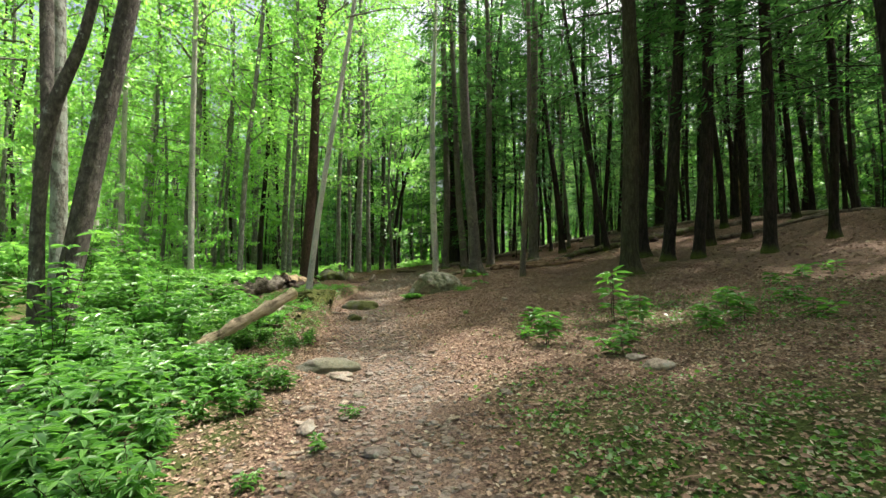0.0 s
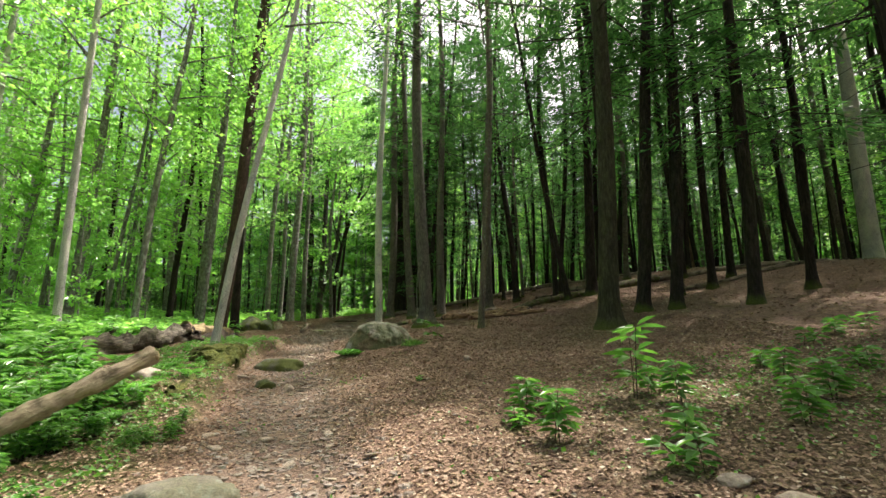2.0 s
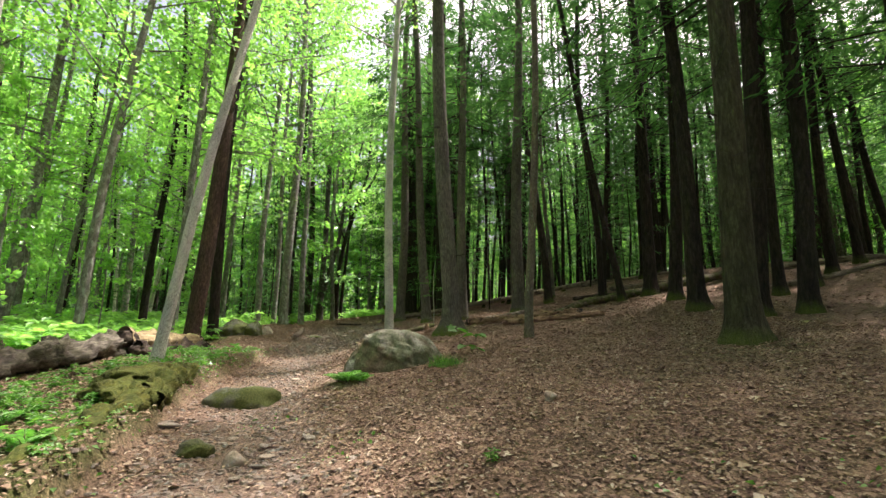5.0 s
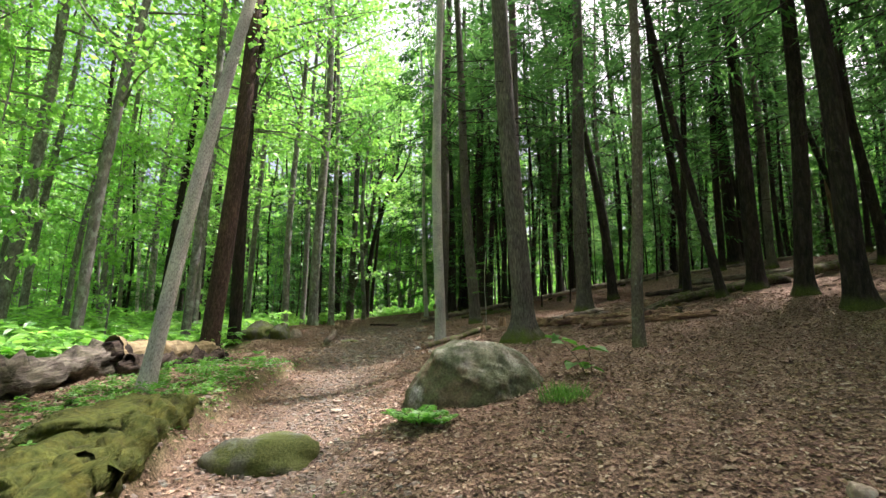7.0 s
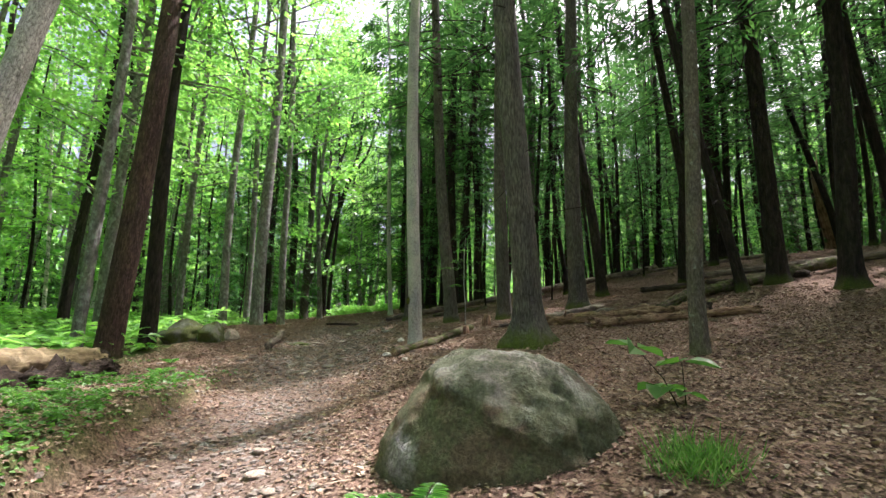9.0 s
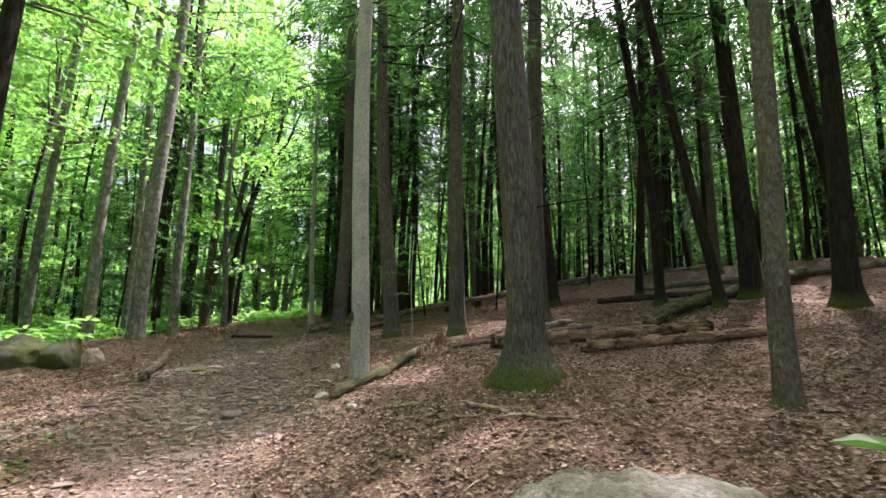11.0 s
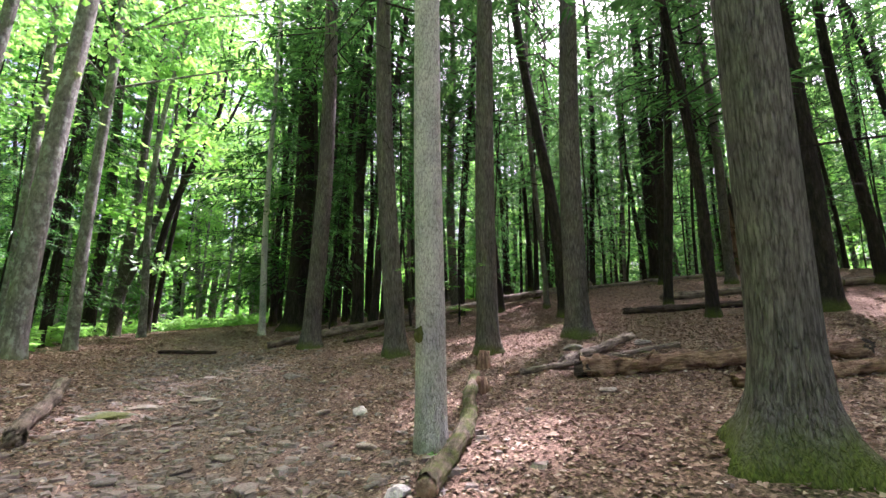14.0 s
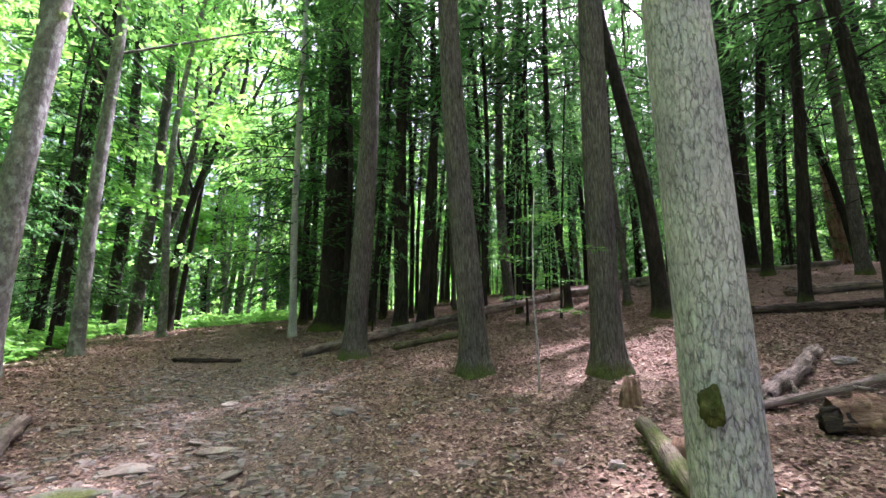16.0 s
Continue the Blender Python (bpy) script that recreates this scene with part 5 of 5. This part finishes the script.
def herb(seed, height, stems, tiers, per, length, wide, spread_=0.25):
    """Stems and leaves of one plant: leaves in whorls up each stem."""
    rng = np.random.default_rng(seed)
    wood, at, ax, ln = [], [], [], []
    for s in range(stems):
        az, lean = rng.uniform(0, TAU), rng.uniform(0, spread_)
        h = height * rng.uniform(0.65, 1.1)
        top = np.array([math.cos(az) * lean, math.sin(az) * lean, 0]) * 1.3
        foot = np.append(rng.normal(0, 0.05, 2), -0.03)
        mid = foot + top * 0.35 + np.array([0, 0, h * 0.5])
        end = foot + top + np.array([0, 0, h])
        wood.append(tube(np.stack([foot, mid, end]), (0.006, 0.005, 0.003), 3, cap=False))
        for tr in range(tiers):
            q = 1 - tr * 0.62 / max(1, tiers - 1) if tiers > 1 else 1.0
            c = foot + (end - foot) * q
            n = per - tr // 2
            a = rng.uniform(0, TAU) + np.arange(n) / n * TAU + rng.normal(0, 0.2, n)
            d = np.stack([np.cos(a), np.sin(a), rng.normal(0.12, 0.18, n)], -1)
            at.append(c + d * 0.02)
            ax.append(d)
            ln.append(length * rng.uniform(0.7, 1.2, n) * (0.75 + 0.35 * (1 - abs(q - 0.7))))
    at, ax, ln = map(np.concatenate, (at, ax, ln))
    up = np.array([0, 0, 1.0]) + rng.normal(0, 0.25, at.shape)
    return joined(wood), broad_leaves(at, ax, up, ln, ln * wide)


def fern(seed, fronds, length):
    rng = np.random.default_rng(seed)
    wood, at, ax, ln = [], [], [], []
    for s in range(fronds):
        az = s / fronds * TAU + rng.normal(0, 0.25)
        d = np.array([math.cos(az), math.sin(az), 0])
        L = length * rng.uniform(0.75, 1.15)
        k = np.linspace(0, 1, 6)
        line = d * (k * L * 0.85)[:, None] + np.outer(k * L * 1.05 - k ** 2 * L * 0.66, (0, 0, 1))
        wood.append(tube(line, np.linspace(0.005, 0.002, 6), 3, cap=False))
        q = np.linspace(0.15, 0.98, 22)
        c = np.stack([np.interp(q, k, line[:, i]) for i in range(3)], -1)
        sd = np.array([-d[1], d[0], 0])
        for sg in (-1, 1):
            at.append(c)
            ax.append(sd * sg + d * 0.45 + rng.normal(0, 0.06, c.shape))
            ln.append(L * 0.30 * np.sin(q * 2.6 + 0.35).clip(0.12))
    at, ax, ln = map(np.concatenate, (at, ax, ln))
    return joined(wood), broad_leaves(at, ax, np.array([0, 0, 1.0]) + 0 * at, ln, ln * 0.22, 0.15)


def plant_meshes(pair, mat=None):
    (wv, wf), (lv, lf) = pair
    return mesh_from("stem", wv, wf, STEM), mesh_from("foliage", lv, lf, mat or LEAF_PLANT, False)


HERBS = [plant_meshes(herb(700 + i, h, st, tr, per, L, w)) for i, (h, st, tr, per, L, w) in enumerate((
    (0.42, 5, 3, 6, 0.16, 0.36), (0.55, 6, 3, 6, 0.17, 0.34), (0.34, 6, 2, 6, 0.15, 0.4), (0.62, 5, 4, 6, 0.17, 0.33), (0.48, 7, 3, 5, 0.14, 0.42)))]
SEEDLING = [plant_meshes(herb(720 + i, h, 2, tr, per, L, w, 0.2)) for i, (h, tr, per, L, w) in enumerate(((0.7, 3, 6, 0.19, 0.34), (0.45, 4, 6, 0.19, 0.4), (0.3, 3, 6, 0.17, 0.42)))]
SHRUB = [plant_meshes(herb(740 + i, h, st, 6, 6, 0.15, 0.45, 0.55)) for i, (h, st) in enumerate(((1.3, 8), (1.7, 9), (1.0, 9)))]
LEAF_FERN = leaf("leaf_fern", (0.075, 0.185, 0.035), (0.10, 0.26, 0.04), 0.3)
FERNS = [plant_meshes(fern(760 + i, n, L), LEAF_FERN) for i, (n, L) in enumerate(((9, 0.42), (7, 0.34), (8, 0.5)))]


def plant(name, meshes, x, y, label, s=1.0, turn=0.0, group="", category="plant"):
    ob = base_at(name, x, y, label, category, group, pose(0, 0, 0, 0, 0, turn) @ Matrix.Diagonal((s, s, s, 1)))
    tagged(child("stem", meshes[0], ob), kind="stuff")
    child("foliage", meshes[1], ob)
    return ob


def lush(x, y):
    """The undergrowth that fills the west side."""
    d = x - float(trail_x(y))
    if y < 9.2:
        return d < -1.35 - 0.25 * math.sin(y * 2.1) - 0.3 * max(0.0, 2.5 - y) * 0.2
    return x < -6.7 if y > 11.5 else d < -2.6 - (y - 9) * 0.4


def herb_size(x, y):
    """Low beside the path and round the propped log, taller to the west."""
    d = float(trail_x(y)) - x
    s = 0.62 + 0.26 * float(smooth(1.5, 2.6, d))
    return s * (1 - 0.4 * float(smooth(5.2, 6.6, y)) * float(smooth(4.0, 3.0, -x)))


rng = np.random.default_rng(23)
count = 0
while count < 300:
    y = rng.uniform(0.6, 9.6)
    x = rng.uniform(-7.0, -1.2)
    if not lush(x, y) or x < -2.0 - 0.75 * y - 1.5 or (abs(x + 2.86) < 0.35 and 6.0 < y < 8.6):
        continue
    plant("undergrowth_plant", HERBS[count % 5], x, y, "lush green woodland herb with whorled leaves", rng.uniform(0.75, 1.2) * herb_size(x, y), rng.uniform(0, 360), "undergrowth beside the path")
    count += 1
for i, (x, y, s) in enumerate(((-3.9, 6.6, 0.9), (-4.5, 5.2, 1.0), (-5.2, 8.2, 1.1), (-6.3, 9.2, 1.2), (-7.4, 10.6, 1.1), (-6.9, 5.4, 1.2), (-7.8, 7.6, 1.3), (-9.2, 11.5, 1.2), (-8.6, 13.5, 1.0))):
    plant("shrub", SHRUB[i % 3], x, y, "leafy green shrub with thin dark stems", s, i * 50.0, "shrubs of the undergrowth", "shrub")
for i, (x, y, s, k) in enumerate(((2.85, 7.5, 1.65, 0), (3.17, 7.15, 1.2, 1), (1.48, 7.43, 1.1, 1), (1.75, 7.5, 1.1, 2), (1.5, 6.55, 1.3, 1), (3.57, 6.0, 1.1, 1), (2.15, 5.6, 1.1, 2), (2.5, 6.1, 1.2, 2), (1.3, 7.1, 0.8, 2),
                                  (4.6, 7.3, 1.0, 1), (4.9, 7.9, 1.0, 2), (4.3, 6.4, 1.1, 1), (5.6, 7.2, 1.1, 2), (3.1, 7.6, 0.9, 1), (5.2, 6.2, 1.1, 2), (6.4, 8.6, 1.1, 2), (7.2, 8.9, 1.2, 2), (8.0, 9.1, 1.1, 2),
                                  (-0.45, 20.3, 0.4, 2), (0.5, 9.8, 0.4, 2), (-1.0, 3.6, 0.5, 2), (-0.9, 4.3, 0.5, 2), (-1.3, 3.0, 0.5, 2))):
    plant("seedling", SEEDLING[k], x, y, "young broadleaf seedling growing from dead leaves", s * 0.78, i * 61.0, "seedlings on the forest floor")
for i, (x, y, s) in enumerate(((-0.98, 13.75, 1.0), (-1.15, 13.95, 0.8), (-0.78, 13.65, 0.65), (-3.5, 9.4, 0.8), (-3.9, 11.0, 0.8), (-3.2, 10.3, 0.6), (-4.4, 9.6, 0.9), (-3.6, 12.2, 0.7),
                               (-4.9, 10.6, 0.8), (-5.2, 12.0, 0.8), (-3.3, 8.5, 0.8), (-3.9, 8.0, 0.9), (-4.7, 19.6, 0.6), (-5.2, 21.2, 0.7))):
    plant("fern", FERNS[i % 3], x, y, "fresh green fern on the forest floor", s, i * 40.0, "ferns on the forest floor", "fern")


def merged_plants(name, protos, spots, low, high, seed, mat, label):
    """Undergrowth that nobody could count, as one piece."""
    r = np.random.default_rng(seed)
    vs, fs, o = [], [], 0
    data = []
    for me in protos:
        v = np.empty(len(me.vertices) * 3, np.float32)
        me.vertices.foreach_get("co", v)
        f = np.empty(len(me.loops), np.int32)
        me.loops.foreach_get("vertex_index", f)
        data.append((v.reshape(-1, 3), f.reshape(-1, 4)))
    for i, (x, y) in enumerate(spots):
        v, f = data[i % len(data)]
        s, a = r.uniform(low, high) * (herb_size(x, y) if y < 10 else 1.0), r.uniform(0, TAU)
        c, sn = math.cos(a) * s, math.sin(a) * s
        w = np.stack([v[:, 0] * c - v[:, 1] * sn + x, v[:, 0] * sn + v[:, 1] * c + y, v[:, 2] * s + ground_at(x, y)], -1)
        vs.append(w)
        fs.append(f + o)
        o += len(w)
    tagged(new(name, mesh_from(name, np.concatenate(vs), np.concatenate(fs), mat, False)), label, "undergrowth", kind="stuff")


def many(n, x0, x1, y0, y1, ok, seed):
    r = np.random.default_rng(seed)
    out = []
    while len(out) < n:
        x, y = r.uniform(x0, x1), r.uniform(y0, y1)
        if ok(x, y):
            out.append((x, y))
    return out


leafy = [h[1] for h in HERBS]
THIN = [plant_meshes(herb(780 + i, 0.5, 4, 2, 5, 0.24, 0.42))[1] for i in range(4)]
merged_plants("undergrowth", leafy, many(360, -13, -1.3, 0, 20, lush, 31), 0.7, 1.25, 32, LEAF_PLANT, "thick green undergrowth on the west side of the path")
# lighter leaf colour than the near herbs stands in for brighter light
merged_plants("undergrowth", THIN, many(2600, -34, -6.5, 12, 52, lush, 33), 0.7, 1.3, 34, LEAF_FAR, "far green undergrowth below the trees")
merged_plants("bank_herbs", THIN, many(190, -5.4, -2.2, 7.5, 18.5, lambda x, y: -3.0 < x - float(trail_x(y)) < -1.3, 39), 0.16, 0.34, 40, LEAF_PLANT, "small green herbs on the mossy bank")
# maple leaf colour on these herbs adds to the sun on the glade
merged_plants("glade_herbs", THIN, many(420, -15, 2, 43.5, 58, lambda x, y: True, 35), 0.7, 1.3, 36, LEAF_BROAD, "green herbs in the glade ahead, coloured brighter as if sunlit")
merged_plants("far_undergrowth", THIN, many(160, 14, 44, 36, 60, lambda x, y: x + y > 60, 37), 1.3, 2.4, 38, LEAF_FAR, "green undergrowth beyond the hill")


# ---------- litter ----------
def build_litter():
    r = np.random.default_rng(41)

    def lay(n, x0, x1, y0, y1, keep, low, high, mat, name, label, tilt=0.32, lift=0.008, wide=0.62):
        x, y = r.uniform(x0, x1, n), r.uniform(y0, y1, n)
        m = keep(x, y) > r.random(n)
        x, y = x[m], y[m]
        k = len(x)
        a = r.uniform(0, TAU, k)
        ax = np.stack([np.cos(a), np.sin(a), r.normal(0, tilt * 0.6, k)], -1)
        ln = r.uniform(low, high, k)
        at = np.stack([x, y, land(x, y) + lift + np.abs(r.normal(0, lift * 0.8, k))], -1)
        v, f = leaves(at, ax, np.array([0, 0, 1.0]) + r.normal(0, tilt, (k, 3)), ln, ln * r.uniform(wide * 0.7, wide * 1.3, k), -0.12)
        tagged(new(name, mesh_from(name, v, f, mat, False)), label, "litter", kind="stuff")

    def off_trail(x, y):
        d = np.abs(x - trail_x(y))
        d = d / (1 + 0.8 * smooth(18, 21, y))
        return 0.18 + 0.27 * smooth(18, 22, y) + (0.82 - 0.27 * smooth(18, 22, y)) * smooth(0.3, 1.1, d) * (1 - 0.35 * green_cover(x, y))

    lay(185000, -6.5, 7.5, 1.2, 16, off_trail, 0.02, 0.062, LITTER, "leaf_litter", "dry brown fallen leaves over the forest floor")
    lay(140000, -6.5, 8.5, 16, 30, off_trail, 0.022, 0.068, LITTER, "leaf_litter", "dry brown fallen leaves over the forest floor")
    lay(42000, -7, 9, 29.5, 45, lambda x, y: 0.55 + 0.45 * smooth(0.3, 1.4, np.abs(x - trail_x(y))), 0.035, 0.10, LITTER, "leaf_litter", "dry brown fallen leaves along the far path")
    lay(26000, -8, 18, 8, 44, lambda x, y: 0.35 + 0.65 * smooth(6, 8, x), 0.05, 0.12, LITTER, "leaf_litter", "dry brown fallen leaves over the far slope")
    lay(52000, -1, 8, 0.8, 9.5, lambda x, y: 0.9 * green_cover(x, y) * (0.15 + 0.85 * (ripple(x, y, 0.9, 5.0) + ripple(x, y, 0.37, 1.5) > 0.05)), 0.025, 0.06, LEAF_LOW, "ground_cover", "low green herbs creeping over the leaves", 0.5, 0.022, 0.8)
    lay(34000, -7, -2.4, 6.5, 22, lambda x, y: 0.85 * green_cover(x, y) * (ripple(x, y, 1.1, 2.5) > -0.1), 0.025, 0.07, LEAF_LOW, "ground_cover", "low green herbs and moss on the bank", 0.5, 0.02, 0.8)
    lay(2600, -2.6, 0.5, 1.5, 13, lambda x, y: 0.6 * (ripple(x, y, 1.7, 7.0) > 0.5), 0.02, 0.06, LEAF_LOW, "ground_cover", "small green weeds among the path's stones", 0.6, 0.03, 0.6)
    n = 5200
    x, y = r.uniform(-6, 9, n), r.uniform(1.5, 30, n)
    a = r.uniform(0, TAU, n)
    ln = r.uniform(0.08, 0.5, n) ** 1.3
    at = np.stack([x, y, land(x, y) + 0.012], -1)
    v, f = leaves(at, np.stack([np.cos(a), np.sin(a), r.normal(0, 0.06, n)], -1), np.array([0, 0, 1.0]) + r.normal(0, 0.3, (n, 3)), ln, 0.012, 0.5)
    tagged(new("twigs", mesh_from("twigs", v, f, LITTER, False)), "thin dead twigs strewn over the leaves", "twigs", kind="stuff")


build_litter()


def build_tuft(x, y, seed):
    r = np.random.default_rng(seed)
    n = 240
    a = r.uniform(0, TAU, n)
    d = np.stack([np.cos(a) * 0.9, np.sin(a) * 0.9, r.uniform(0.25, 1.0, n)], -1)
    v, f = leaves(np.stack([r.normal(0, 0.10, n), r.normal(0, 0.10, n), np.full(n, -0.02)], -1), d, np.stack([np.cos(a), np.sin(a), 0 * a], -1) + 0.01, r.uniform(0.12, 0.30, n), 0.009, 0.1)
    ob = base_at("grass_tuft", x, y, "tuft of thin green grass at the boulder's foot", "grass")
    tagged(child("grass", mesh_from("grass", v, f, LEAF_LOW, False), ob), kind="stuff")


build_tuft(0.55, 13.72, 51)
build_tuft(0.70, 13.85, 52)
BIG_LEAVED = plant_meshes(herb(799, 0.42, 2, 2, 3, 0.19, 0.85, 0.35))
plant("seedling", BIG_LEAVED, 1.32, 14.85, "small seedling with a few large green leaves", 1.2, 20.0, "seedlings on the forest floor")

# a cushion of moss on the maple's trunk, a split sliver by the pine, a broken stump
moss = new("moss_cushion", rock_mesh("moss_cushion", (0.075, 0.08, 0.14), 401, MOSS, facets=3, subdiv=4, rough=0.35))
moss.matrix_basis = Matrix.Translation((-0.52, 20.62, 2.66)) @ pose(0, 0, 0, 0, 0, 30)
tagged(moss, "dark green cushion of moss growing on the maple's trunk", "moss")
for i, (x0, y0, x1, y1, r0) in enumerate(((0.55, 17.75, 1.15, 17.35, 0.026), (0.2, 18.0, 0.5, 17.9, 0.016), (-0.35, 18.4, 0.0, 18.25, 0.015))):
    fallen("splinter", (x0, y0, 0.0), (x1, y1, 0.0), r0, r0 * 0.4, SPLIT, "pale split sliver of wood near the mossy pine", 420 + i, sides=6, wob=0.2, cut=False, category="wood")
stub = base_at("stump", 1.78, 23.1, "small reddish broken stump behind the maple", "stump")
sv, sf = tube([(0, 0, -0.1), (0, 0, 0.1), (0.02, 0, 0.28)], (0.12, 0.10, 0.07), 11, 0.2, 5)
child("bark", mesh_from("bark", sv, sf, WOOD_RED), stub)
